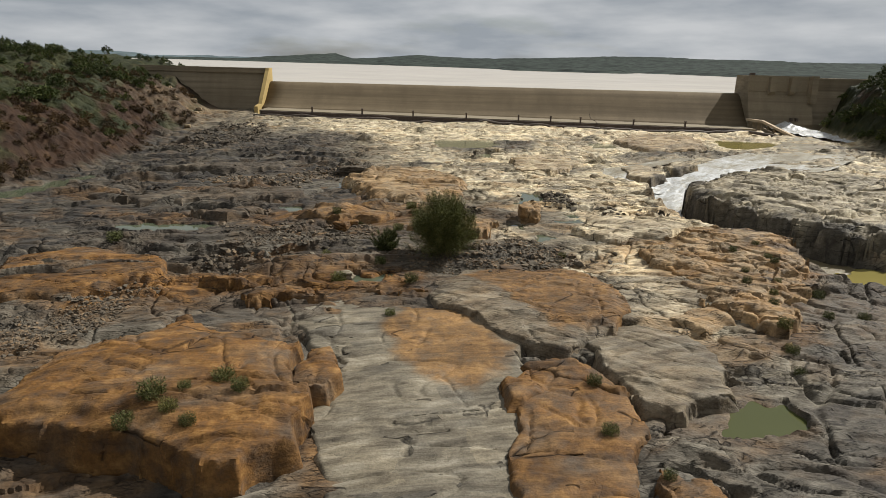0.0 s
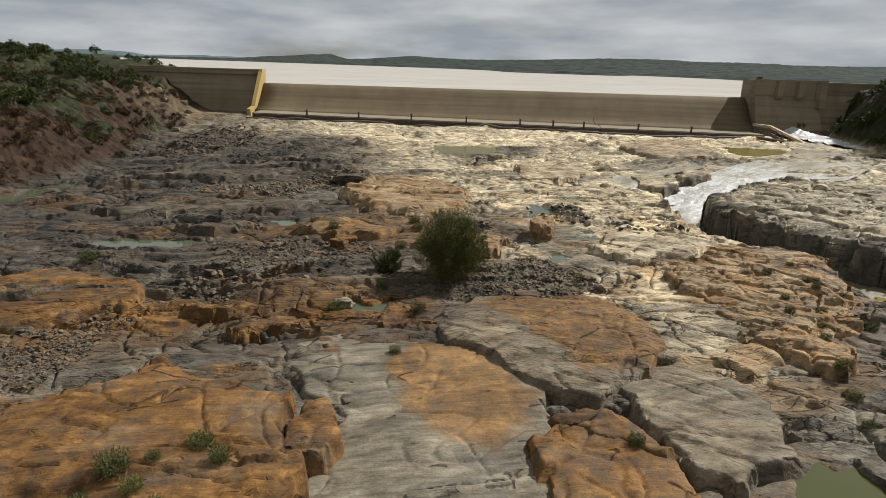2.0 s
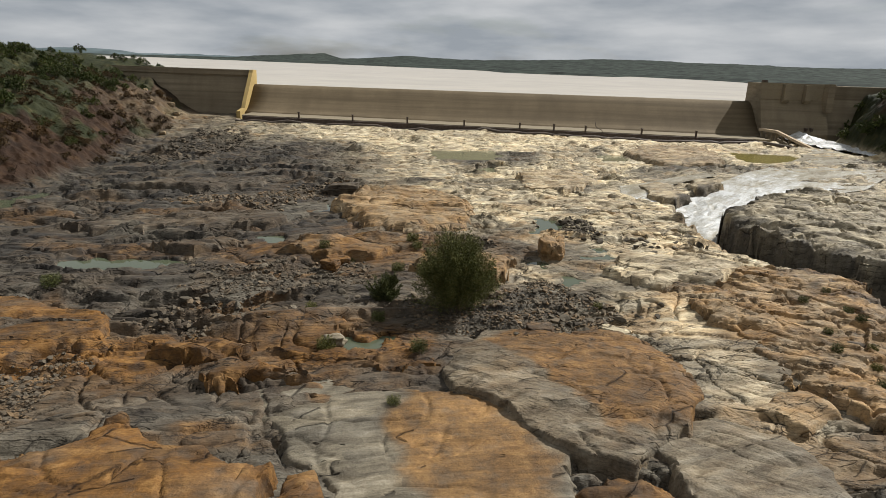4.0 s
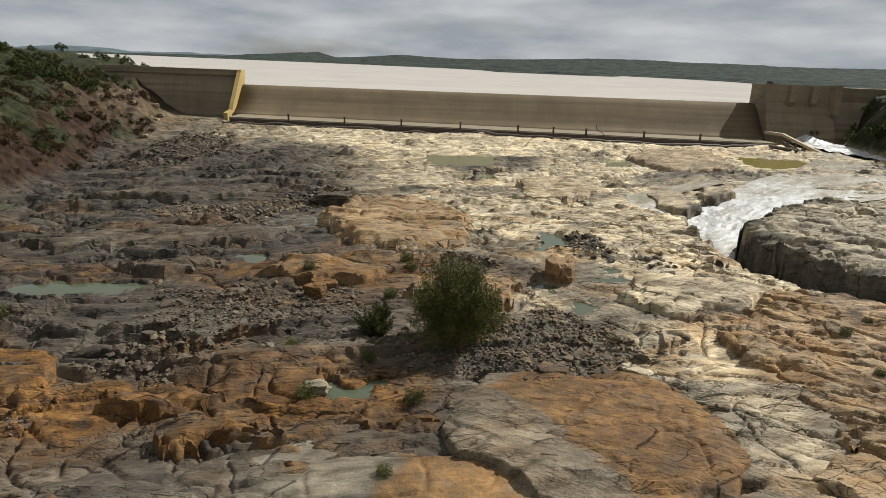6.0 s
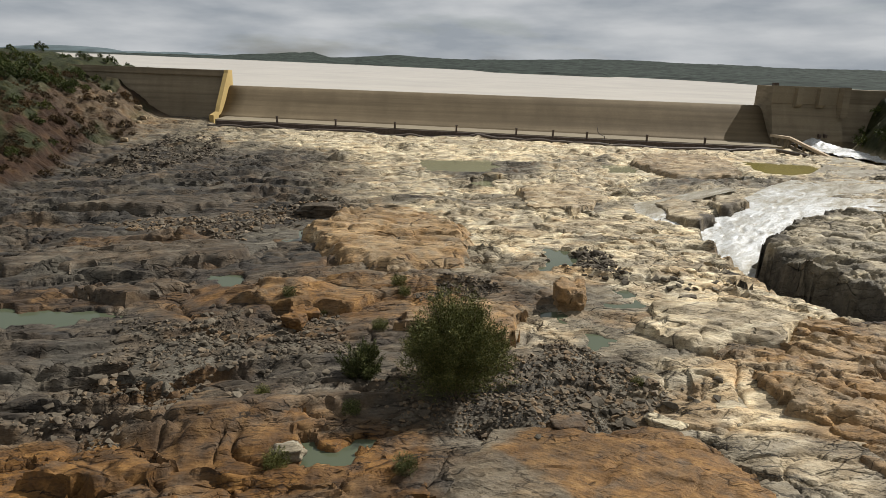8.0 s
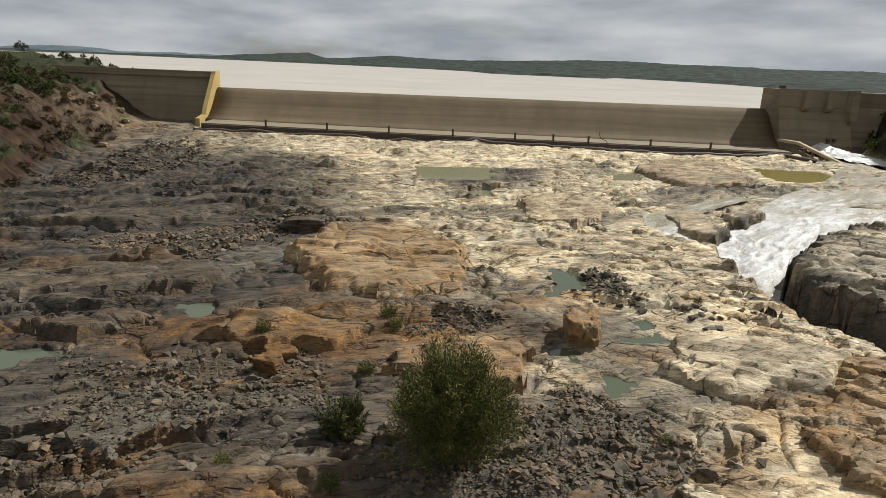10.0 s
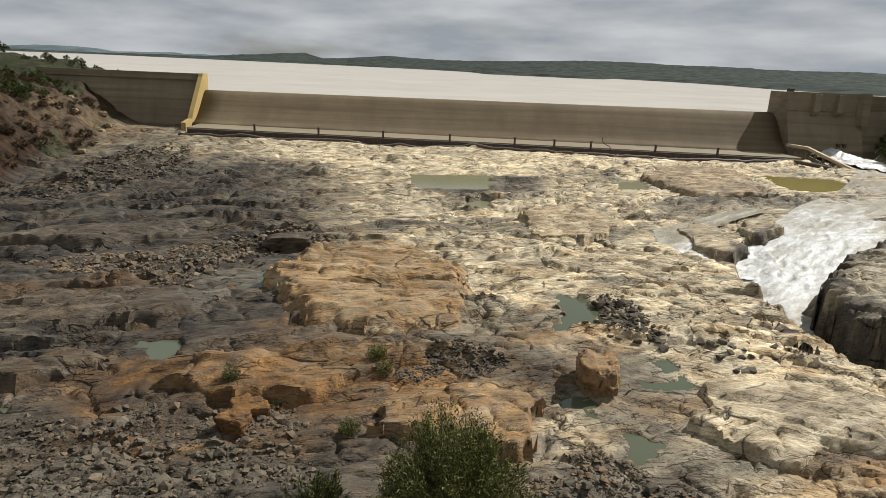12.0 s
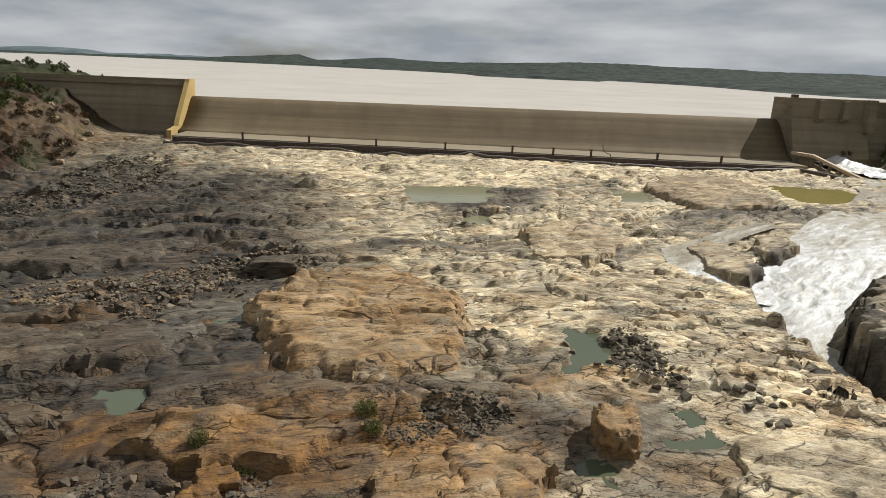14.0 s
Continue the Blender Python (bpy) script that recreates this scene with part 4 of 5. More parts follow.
rock_slab("long pale rock sheet crossed by a ledge", [(10.5, 71.5), (8.0, 79.0), (14.0, 83.0), (22.5, 82.0), (23.5, 77.0), (19.0, 75.0)], 0.35, 0.6, 0.8, pale=0.75, warm=0.2, edge=0.4, turn=-0.25, res=0.16)
rock_slab("smooth grey rock back beside the gravel", [(-17.0, 46.5), (-16.0, 51.0), (-12.5, 52.6), (-11.6, 49.5), (-13.0, 46.2)], 0.45, 0.6, 0.25, dark=0.1, edge=0.4)
rock_slab("smooth grey rock back among rubble", [(-9.8, 47.4), (-9.6, 50.6), (-6.2, 51.4), (-5.6, 48.8), (-7.2, 46.6)], 0.45, 0.6, 0.3, pale=0.1, edge=0.4)
rock_slab("long grey dipping rock bed", [(-19.5, 66.5), (-15.0, 74.0), (-12.0, 74.4), (-11.8, 70.5), (-14.5, 65.0)], 0.55, 0.6, 0.3, dark=0.1, edge=0.5)
rock_slab("pale creamy rock sheet beside broken stones", [(11.2, 45.0), (12.0, 48.4), (16.0, 50.8), (15.6, 47.0), (13.0, 43.2)], 0.15, 0.5, 0.25, pale=0.5, edge=0.4, turn=-0.6)


def surface(x, y):
    """The height of rock under a place."""
    x, y = np.asarray(x, float), np.asarray(y, float)
    shape, x, y = x.shape, x.ravel(), y.ravel()
    z = ground_height(x, y)
    for s in SLABS:
        k = around(s["poly"], x, y, 1.5)
        if len(k):
            top, d = slab_height(s, x[k], y[k])
            z[k] = np.where(d > 0, np.maximum(z[k], top), z[k])
    return z.reshape(shape)


# ---- standing and running water ----
def pool(poly, level, mat, label):
    xs = np.arange(min(p[0] for p in poly) - 1.5, max(p[0] for p in poly) + 1.5, 0.2)
    ys = np.arange(min(p[1] for p in poly) - 1.5, max(p[1] for p in poly) + 1.5, 0.2)
    X, Y = np.meshgrid(xs, ys)
    d = inside(poly, *shore_wobble(X, Y))
    cy = sum(p[1] for p in poly) / len(poly)
    ob = grid_mesh("pool", X, Y, np.full(X.shape, SLOPE * cy + level), mat, (d > -0.35)[:-1, :-1])
    return tagged(ob, label, "water", kind="structure")


for key, (poly, level, mat, label) in POOLS.items():
    pool(poly, level, mat, label)


def white_water(label, box, line, levels, widths, foams, roughs, spill):
    """Running water along a line, foaming and rough where it drops; foams, roughs: values at even steps along it."""
    X, Y = np.meshgrid(np.arange(box[0], box[1], 0.18), np.arange(box[2], box[3], 0.18))
    d, lev, wid, along = river_at(X, Y, line, levels, widths)
    steps = np.linspace(0, len(line) - 1, len(foams))
    foam, rough = np.interp(along, steps, foams), np.interp(along, steps, roughs)
    wx, wy = X + 0.9 * swell(X / 3, Y / 3, 641), Y + 0.9 * swell(X / 3, Y / 3, 642)
    flow_u, flow_v = wx * 0.72 + wy * 0.69, -wx * 0.69 + wy * 0.72
    n = fbm(flow_u / 2.4, flow_v / 1.0, 5, 611)
    m = fbm(flow_u / 8, flow_v / 2.6, 3, 621)
    crest = 1 - np.abs(fbm(flow_u / 3.0, flow_v / 0.8, 4, 631))
    Z = lev + 0.8 * rough * (n + 0.8 * crest - 0.6) - 0.10 * smooth(0, 1, d / wid)
    ob = grid_mesh("rapids", X, Y, Z, M_FOAM, (d < wid + spill)[:-1, :-1], dict(foam=foam + 0.30 * m + 0.15 * n), False)
    return tagged(ob, label, "water", kind="structure")


white_water("foaming white and muddy water rushing through a rock channel", (18, 78, 22, 132), RIVER, RIVER_Z, RIVER_W,
            (0.4, 0.1, 0.3, 0.55, 0.85, 0.95, 0.75, 0.5, 0.15, 0.05, 0.0), (0.03, 0.03, 0.04, 0.07, 0.11, 0.18, 0.13, 0.08, 0.05, 0.03, 0.03), 1.0)
white_water("pale side stream that breaks into a small white cascade", (20, 40, 77, 101), STREAM, STREAM_Z, STREAM_W,
            (0.25, 0.3, 0.35, 0.4, 0.7, 1.0, 1.0), (0.02, 0.02, 0.03, 0.04, 0.08, 0.14, 0.16), 0.7)


def lake():
    ob = mesh_object("reservoir_water", [(-2600, 155.4, 9.95), (3600, 155.4, 9.95), (4700, 4700, 9.95), (-4700, 4700, 9.95)], [(0, 1, 2, 3)], M_RESERVOIR)
    return tagged(ob, "wide calm pale muddy reservoir behind the dam", "water", kind="structure")


lake()


# ---- dam ----
def _placed(name, place, label, category, group):
    ob = new(name)
    ob.location = place
    return tagged(ob, label, category, group)


def extruded(profile, x0, x1, steps=1, sink=None):
    """A (y, z) profile carried along x; sink(x, y, z) may bend the heights."""
    bm = bmesh.new()
    rings = []
    for i in range(steps + 1):
        x = x0 + (x1 - x0) * i / steps
        rings.append([bm.verts.new((x, y, sink(x, y, z) if sink else z)) for y, z in profile])
    n = len(profile)
    for a, b in zip(rings, rings[1:]):
        for i in range(n):
            bm.faces.new((a[i], a[(i + 1) % n], b[(i + 1) % n], b[i]))
    bm.faces.new(rings[0])
    bm.faces.new(rings[-1][::-1])
    return bm


def box(x0, x1, y0, y1, z0, z1, bevel=0.0):
    bm = bmesh.new()
    bmesh.ops.create_cube(bm, size=1, matrix=Matrix.Translation(((x0 + x1) / 2, (y0 + y1) / 2, (z0 + z1) / 2)) @ Matrix.Diagonal((x1 - x0, y1 - y0, z1 - z0, 1)))
    if bevel:
        bmesh.ops.bevel(bm, geom=bm.edges[:], offset=bevel, segments=2, affect='EDGES')
    return bm


def sill_z(x):
    return 4.15 - 0.0135 * x


def toe(x, y, z):
    return z + (sill_z(x) - 4.0) * max(0.0, min(1.0, (8.0 - z) / 4.0)) if z > 3.2 else z


def tube(points, radius, sides=8):
    bm = bmesh.new()
    rings = []
    for i, p in enumerate(points):
        p = Vector(p)
        a, b = Vector(points[max(i - 1, 0)]), Vector(points[min(i + 1, len(points) - 1)])
        q = (b - a).to_track_quat('Z', 'Y')
        r = radius[i] if isinstance(radius, (list, tuple)) else radius
        rings.append([bm.verts.new(p + q @ Vector((r * math.cos(2 * math.pi * k / sides), r * math.sin(2 * math.pi * k / sides), 0))) for k in range(sides)])
    for a, b in zip(rings, rings[1:]):
        for k in range(sides):
            bm.faces.new((a[k], a[(k + 1) % sides], b[(k + 1) % sides], b[k]))
    bm.faces.new(rings[0][::-1])
    bm.faces.new(rings[-1])
    return bm


dam = _placed("dam", (0, 0, 0), "long grey-brown concrete overflow dam between wing walls", "dam", "")
FACE = [(146.0, 4.05), (147.2, 4.35), (148.4, 5.0), (149.8, 6.2), (151.2, 7.6), (152.4, 8.8), (153.3, 9.6), (154.1, 10.05), (154.9, 10.2), (155.8, 10.15), (156.6, 9.8)]
part("spillway", extruded(FACE + [(157.5, 2.0), (146.0, 2.0)], -42.0, 68.6, 24, toe), M_CONC, dam, "sloping stained concrete overflow face", True)
part("apron", extruded([(139.2, 1.5), (139.2, 4.0), (146.004, 4.04), (146.004, 1.5)], -40.0, 67.0, 24, toe), M_CONC_PALE, dam, "pale flat concrete apron")
part("sill", extruded([(138.5, 1.0), (138.5, 3.85), (139.196, 3.85), (139.196, 1.0)], -39.6, 64.0, 24, toe), M_STEEL, dam, "dark steel-edged sill of the apron")
WALL = [(151.6, 1.5), (151.6, 3.0), (154.2, 11.8), (154.2, 13.05), (156.4, 13.05), (156.4, 1.5)]
part("wing_wall", extruded(WALL, -130.0, -42.2), M_CONC_WALL, dam, "brown battered concrete wing wall")
part("parapet", box(-130.0, -42.2, 153.9, 154.196, 12.0, 13.15), M_CONC_WALL, dam, "plain concrete parapet band")
PIER = [(142.8, 1.5), (142.8, 5.1), (146.3, 5.5), (147.2, 6.6), (153.2, 12.6), (153.6, 13.2), (156.4, 13.2), (156.4, 1.5)]
part("training_wall", extruded(PIER, -42.2, -41.4), M_CONC_YEL, dam, "concrete training wall with its sunlit yellow in the colour")
WALL_R = [(146.6, 1.5), (146.6, 4.0), (149.8, 11.4), (149.8, 14.3), (156.4, 14.3), (156.4, 1.5)]
part("wing_wall", extruded(WALL_R, 68.6, 83.0), M_CONC_WALL, dam, "brown battered concrete wing wall")
part("wing_wall", extruded([(y + 1.6, z - 0.2) for y, z in WALL_R], 83.0, 118.0), M_CONC_WALL, dam, "brown battered concrete wing wall")
for bx in (73.0, 77.6):
    part("buttress", extruded([(148.9, 10.3), (148.3, 10.9), (148.3, 14.1), (149.496, 14.1), (149.496, 10.3)], bx, bx + 1.3), M_CONC_PALE, dam, "pale concrete bracket under the parapet")
part("buttress", extruded([(147.4, 8.6), (147.8, 14.5), (153.3, 14.3), (153.3, 8.6)], 82.0, 83.4), M_CONC_WALL, dam, "tall concrete pilaster")
part("parapet", box(68.6, 82.0, 149.5, 149.796, 11.0, 14.4), M_CONC_PALE, dam, "plain concrete parapet band")
part("hoist_box", box(70.2, 71.2, 152.6, 153.6, 14.0, 14.9, 0.06), M_STEEL, dam, "small dark hoist housing")
for vx, vz in ((77.8, 5.3), (79.0, 5.3)):
    part("vent", box(vx, vx + 0.5, 146.4, 147.4, vz - 0.7, vz), M_STEEL, dam, "dark steel outlet cover")

POST_X = (-28.6, -17.9, -7.0, 4.4, 15.6, 22.5, 28.9, 40.3, 51.4)
post0 = None
for px in POST_X:
    if post0 is None:
        post0 = _placed("sill_post", (px, 138.85, sill_z(px) - 0.15), "short dark steel post standing on the apron sill", "post", "posts along the sill")
        part("shaft", box(-0.16, 0.16, -0.16, 0.16, 0.0, 1.15, 0.03), M_STEEL, post0)
        part("cap", box(-0.22, 0.22, -0.22, 0.22, 1.15, 1.27, 0.02), M_STEEL, post0)
    else:
        copy_thing(post0, Matrix.Translation((px, 138.85, sill_z(px) - 0.15)))


def pipe_line():
    x = -41 + 1.76 * np.arange(61)
    y = 137.6 + 0.5 * np.sin(x / 9.0) - 1.2 * np.exp(-((x - 27) / 10) ** 2)
    z = np.maximum(surface(x, y) + 0.1, sill_z(x) - 1.35 + 0.25 * np.sin(x / 6.0))
    pts = list(zip(x.tolist(), y.tolist(), z.tolist()))
    pts += [(68.3, 133.0, 2.4), (70.2, 129.0, 2.1), (72.4, 124.5, 1.9), (75, 119, 1.7), (79, 112, 1.5)]
    ob = part("pipe", tube(pts, 0.33), M_PIPE, None, "", True)
    return tagged(ob, "long weathered steel pipe lying along the rock", "pipe")


pipe_line()


def bent_rod():
    z = sill_z(31.5)
    ob = part("bent_rod", tube([(32.4, 138.8, z - 0.2), (32.2, 138.8, z + 0.4), (31.4, 138.8, z + 0.7), (30.9, 138.7, z + 1.1), (30.7, 138.7, z + 2.0)], 0.07, 6), M_STEEL, None, "", True)
    return tagged(ob, "bent rusty steel rod on the apron sill", "rod")


bent_rod()


def outlet_chute():
    c = _placed("outlet_chute", (0, 0, 0), "concrete outlet chute wall on struts with a top beam", "outlet", "")
    line = [(67.6, 145.6, 5.1), (69.6, 142.3, 4.95), (71.3, 136.5, 3.4), (72.3, 132.0, 2.4), (76.0, 121.0, 1.9)]
    bm = bmesh.new()
    rings = []
    for x, y, z in line:
        rings.append([bm.verts.new(v) for v in ((x - 0.45, y - 0.45, z - 0.5), (x + 0.45, y + 0.45, z - 0.5), (x + 0.45, y + 0.45, z), (x - 0.45, y - 0.45, z))])
    for a, b in zip(rings, rings[1:]):
        for k in range(4):
            bm.faces.new((a[k], a[(k + 1) % 4], b[(k + 1) % 4], b[k]))
    bm.faces.new(rings[0][::-1])
    bm.faces.new(rings[-1])
    part("top_beam", bm, M_CONC_SUN, c, "sunlit pale concrete beam")
    for t in (0.15, 0.45, 0.75, 1.0, 1.3, 1.6, 1.95, 2.4):
        i = min(int(t), 3)
        f = t - i
        x, y, z = (line[i][k] + f * (line[i + 1][k] - line[i][k]) for k in range(3))
        part("strut", box(x - 0.2, x + 0.2, y - 0.2, y + 0.2, 1.2, z - 0.42), M_CONC_WALL, c)
    bm = bmesh.new()
    rings = []
    for x, y, z in line[1:]:
        rings.append([bm.verts.new(v) for v in ((x - 0.3, y - 0.9, 0.5), (x + 0.2, y - 0.4, 0.5), (x + 0.2, y - 0.4, z - 1.5), (x - 0.3, y - 0.9, z - 1.5))])
    for a, b in zip(rings, rings[1:]):
        for k in range(4):
            bm.faces.new((a[k], a[(k + 1) % 4], b[(k + 1) % 4], b[k]))
    bm.faces.new(rings[0][::-1])
    bm.faces.new(rings[-1])
    part("curb_wall", bm, M_CONC_WALL, c)


outlet_chute()


def outlet_water():
    xs, ys = np.arange(70, 92, 0.25), np.arange(118, 148, 0.25)
    X, Y = np.meshgrid(xs, ys)
    n = fbm(X / 1.5, Y / 1.5, 4, 631)
    mid = 76.5 + 0.45 * np.maximum(136 - Y, 0)
    d = np.abs(X - mid)
    keep = ((d < 4.5) & (X > 72.2 + 0.35 * (134 - Y)))[:-1, :-1]
    Z = 2.3 + 0.035 * (Y - 118) + 0.25 * n + 1.2 * np.exp(-((X - 76.5) / 2) ** 2 - ((Y - 145) / 3.0) ** 2)
    ob = grid_mesh("outlet_water", X, Y, Z, M_FOAM, keep, dict(foam=0.95 + 0.2 * n), False)
    return tagged(ob, "white water boiling out of the dam's outlet", "water", kind="structure")


outlet_water()


# ---- far shore and ranges ----
RIDGE_X = (-1400, -796, -660, -591, -506, -470, -420, -280, -131, 175, 531, 912, 1346, 1778, 2600)
RIDGE_Z = (14, 22, 38, 44, 56, 46, 35, 42, 53, 47, 62, 73, 63, 68, 60)


def far_shore():
    xs, ys = np.linspace(-1600, 2600, 300), np.concatenate([np.linspace(360, 1500, 110), np.linspace(1515, 3300, 50)])
    X, Y = np.meshgrid(xs, ys)
    a = X * 3000 / Y
    shore = np.interp(a, [-2200, -1400, -800, -300, -150, 60, 240, 280, 800, 850, 1000, 1250, 1400, 1600, 1900, 2600],
                      [1500, 2200, 1780, 1450, 1330, 1200, 1000, 780, 720, 900, 830, 720, 600, 480, 420, 380])
    shore = shore + 25 * swell(X / 130, Y / 130, 701)
    s = Y - shore
    ridge = np.interp(X, RIDGE_X, RIDGE_Z) - 10
    z = 8.2 + 4.2 * smooth(-40, 50, s) + 5 * smooth(80, 700, s) * (0.6 + 0.8 * swell(X / 300, Y / 300, 702)) + 1.6 * np.random.RandomState(3).random_sample(X.shape) * smooth(5, 40, s)
    grow = smooth(0.15, 1.0, s / np.maximum(3000 - shore, 400))
    z = z + (ridge - 8) * grow * (0.92 + 0.1 * swell(X / 220, Y / 400, 703)) + 1.5 * fbm(X / 45, Y / 45, 3, 704) * smooth(60, 400, s)
    z = z - 60 * smooth(3000, 3300, Y)
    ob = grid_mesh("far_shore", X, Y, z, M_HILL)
    return tagged(ob, "low bush-covered hills along the far shore", "hills", kind="structure")


far_shore()


def far_range():
    X, Y = np.meshgrid(np.linspace(-4300, 600, 200), np.linspace(4150, 4600, 14))
    ridge = 16 + 30 * smooth(-0.5, 0.8, fbm(X / 900, Y * 0 + 0.3, 4, 711)) + 14 * smooth(-2600, -4300, X)
    Z = 2 + ridge * np.sin(np.pi * np.clip((Y - 4150) / 450, 0, 1)) ** 0.8 + 2.0 * fbm(X / 60, Y / 60, 2, 712)
    ob = grid_mesh("far_range", X, Y, Z, M_RANGE)
    return tagged(ob, "low blue-grey ranges beyond the lake", "hills", kind="structure")


far_range()


# ---- plants ----
def leaf_cloud(rng, count, place, size, slim=0.35, plain=False):
    """Many small leaf blades; place(rng) gives a point and its outward direction."""
    verts, faces = [], []
    for _ in range(count):
        p, out = place(rng)
        q = Vector((rng.gauss(0, 1), rng.gauss(0, 1), rng.gauss(0, 0.8)))
        along = (out * 0.9 + q * 0.6).normalized()
        side = along.cross(Vector((rng.gauss(0, 1), rng.gauss(0, 1), rng.gauss(0, 1)))).normalized()
        l, w = size * rng.uniform(0.6, 1.4), size * slim * rng.uniform(0.7, 1.3)
        k = len(verts)
        if plain:
            verts += [p - side * w, p + side * w, p + along * l]
            faces += [(k, k + 1, k + 2)]
            continue
        bend = Vector((0, 0, -0.15 * l))
        verts += [p - side * w * 0.3, p + side * w * 0.3, p + along * l * 0.55 + side * w, p + along * l + bend, p + along * l * 0.55 - side * w]
        faces += [(k, k + 1, k + 2, k + 3, k + 4)]
    return verts, faces


def shrub(name, label, seed, height, width, clumps, leaves, leaf, slim, mat, stems=7, category="shrub", group=""):
    rng = random.Random(seed)
    root = tagged(new(name), label, category, group)
    centres = []
    bm = bmesh.new()
    for i in range(stems):
        a = 2 * math.pi * (i + rng.random()) / stems
        lean = rng.uniform(0.15, 0.55) * width
        tip = Vector((math.cos(a) * lean, math.sin(a) * lean, height * rng.uniform(0.55, 0.92)))
        mid = Vector((tip.x * 0.35, tip.y * 0.35, tip.z * 0.5))
        one = tube([(0.05 * math.cos(a), 0.05 * math.sin(a), -0.5), mid, tip], [0.022 * height, 0.014 * height, 0.004 * height], 5)
        me = bpy.data.meshes.new("limb")
        one.to_mesh(me)
        one.free()
        bm.from_mesh(me)
        bpy.data.meshes.remove(me)
    part("stem", bm, M_BARK, root)
    for _ in range(clumps):
        while True:
            c = Vector((rng.uniform(-1, 1), rng.uniform(-1, 1), rng.uniform(-1, 1)))
            if 0.25 < c.length < 1:
                break
        c = c.normalized() * (0.45 + 0.5 * rng.random())
        lump = 1 + 0.3 * math.sin(3 * math.atan2(c.y, c.x) + seed) * (1 - abs(c.z))
        wide = 1.15 - 0.35 * c.z
        centres.append((Vector((c.x * width * 0.46 * lump * wide, c.y * width * 0.46 * lump * wide, height * (0.5 + 0.46 * c.z + rng.uniform(-0.06, 0.08)))), rng.uniform(0.45, 1.2)))
    r0 = 0.13 * (width + height) / 2

    def place(r):
        c, k = r.choice(centres)
        d = Vector((r.gauss(0, 1), r.gauss(0, 1), r.gauss(0, 1))).normalized()
        p = c + d * r0 * k * r.random() ** 0.5
        p.z = max(p.z, 0.04 * height)
        return p, (d + Vector((0, 0, 0.5)) + Vector((c.x, c.y, 0)) * (0.5 / max(width, 0.1))).normalized()

    v, f = leaf_cloud(rng, leaves, place, leaf, slim, True)
    mesh_object("crown", v, f, mat, root)
    return root


def spray_bush(name, label, seed, height, width, sprays, leaves, leaf, mat, stems=12):
    """A loose bush: many upright sprays set with narrow leaves round a bundle of thin stems."""
    rs = np.random.RandomState(seed)
    root = tagged(new(name), label, "bush")
    az = rs.uniform(0, 2 * np.pi, sprays)
    out = rs.random_sample(sprays) ** 0.42
    lobe = 1 + 0.20 * np.sin(3 * az + seed) + 0.16 * np.sin(7 * az)
    r = out * width / 2 * lobe
    tz = height * (0.24 + 0.76 * np.sqrt(np.clip(1 - out ** 2.6, 0, 1))) * rs.uniform(0.70, 1.06, sprays)
    tip = np.stack([r * np.cos(az), r * np.sin(az), tz], 1)
    root_pt = tip * np.array([0.25, 0.25, 0.0]) + np.stack([0 * r, 0 * r, tz * rs.uniform(0.10, 0.5, sprays)], 1)
    for k in rs.choice(sprays, stems, replace=False):
        mid = tip[k] * np.array([0.4, 0.4, 0.55])
        part("stem", tube([(0.08 * math.cos(az[k]), 0.08 * math.sin(az[k]), -0.5), mid.tolist(), (tip[k] * 0.96).tolist()], [0.012 * height, 0.008 * height, 0.003 * height], 5), M_BARK, root)
    i = np.repeat(np.arange(sprays), leaves)
    t = rs.random_sample(len(i)) ** 0.75
    way = tip[i] - root_pt[i]
    p = root_pt[i] + way * t[:, None] + np.stack([0 * t, 0 * t, -0.10 * height * t * (1 - t)], 1) + rs.normal(0, 1, (len(i), 3)) * (0.055 * width * (1.1 - 0.75 * t))[:, None]
    p[:, 2] = np.maximum(p[:, 2], 0.03 * height)
    way = way / np.linalg.norm(way, axis=1)[:, None]
    along = way * 0.9 + rs.normal(0, 0.55, p.shape)
    along = along / np.linalg.norm(along, axis=1)[:, None]
    side = np.cross(along, rs.normal(0, 1, p.shape))
    side = side / np.linalg.norm(side, axis=1)[:, None]
    ll, ww = leaf * rs.uniform(0.6, 1.4, (len(i), 1)), leaf * 0.13 * rs.uniform(0.7, 1.3, (len(i), 1))
    verts = np.stack([p - side * ww, p + side * ww, p + along * ll], 1).reshape(-1, 3)
    mesh_object("crown", verts.tolist(), np.arange(len(verts)).reshape(-1, 3).tolist(), mat, root)
    return root


def planted(ob, x, y, sink=0.1, turn=0.0, size=1.0):
    ob.matrix_basis = pose(x, y, float(surface(x, y)) - sink, 0, 0, turn) @ Matrix.Scale(size, 4)
    return ob


def plant_all(kinds, spots, sink=0.2):
    """The kinds of plant by turns at all the spots (x, y, size); the first spots take the originals."""
    zs = surface([p[0] for p in spots], [p[1] for p in spots])
    for i, (x, y, size) in enumerate(spots):
        ob = kinds[i] if i < len(kinds) else copy_thing(kinds[i % len(kinds)], Matrix())
        ob.matrix_basis = pose(x, y, float(zs[i]) - sink, 0, 0, rng.uniform(0, 360)) @ Matrix.Scale(size, 4)



planted(spray_bush("bush", "loose green willow-like bush growing out of gravel", 3, 4.9, 5.0, 320, 230, 0.14, M_LEAF, 22), 0.1, 45.9, 0.1)
planted(spray_bush("bush", "small dark green bush beside the large one", 5, 2.0, 2.1, 60, 110, 0.17, M_LEAF, 8), -4.3, 47.6, 0.1)


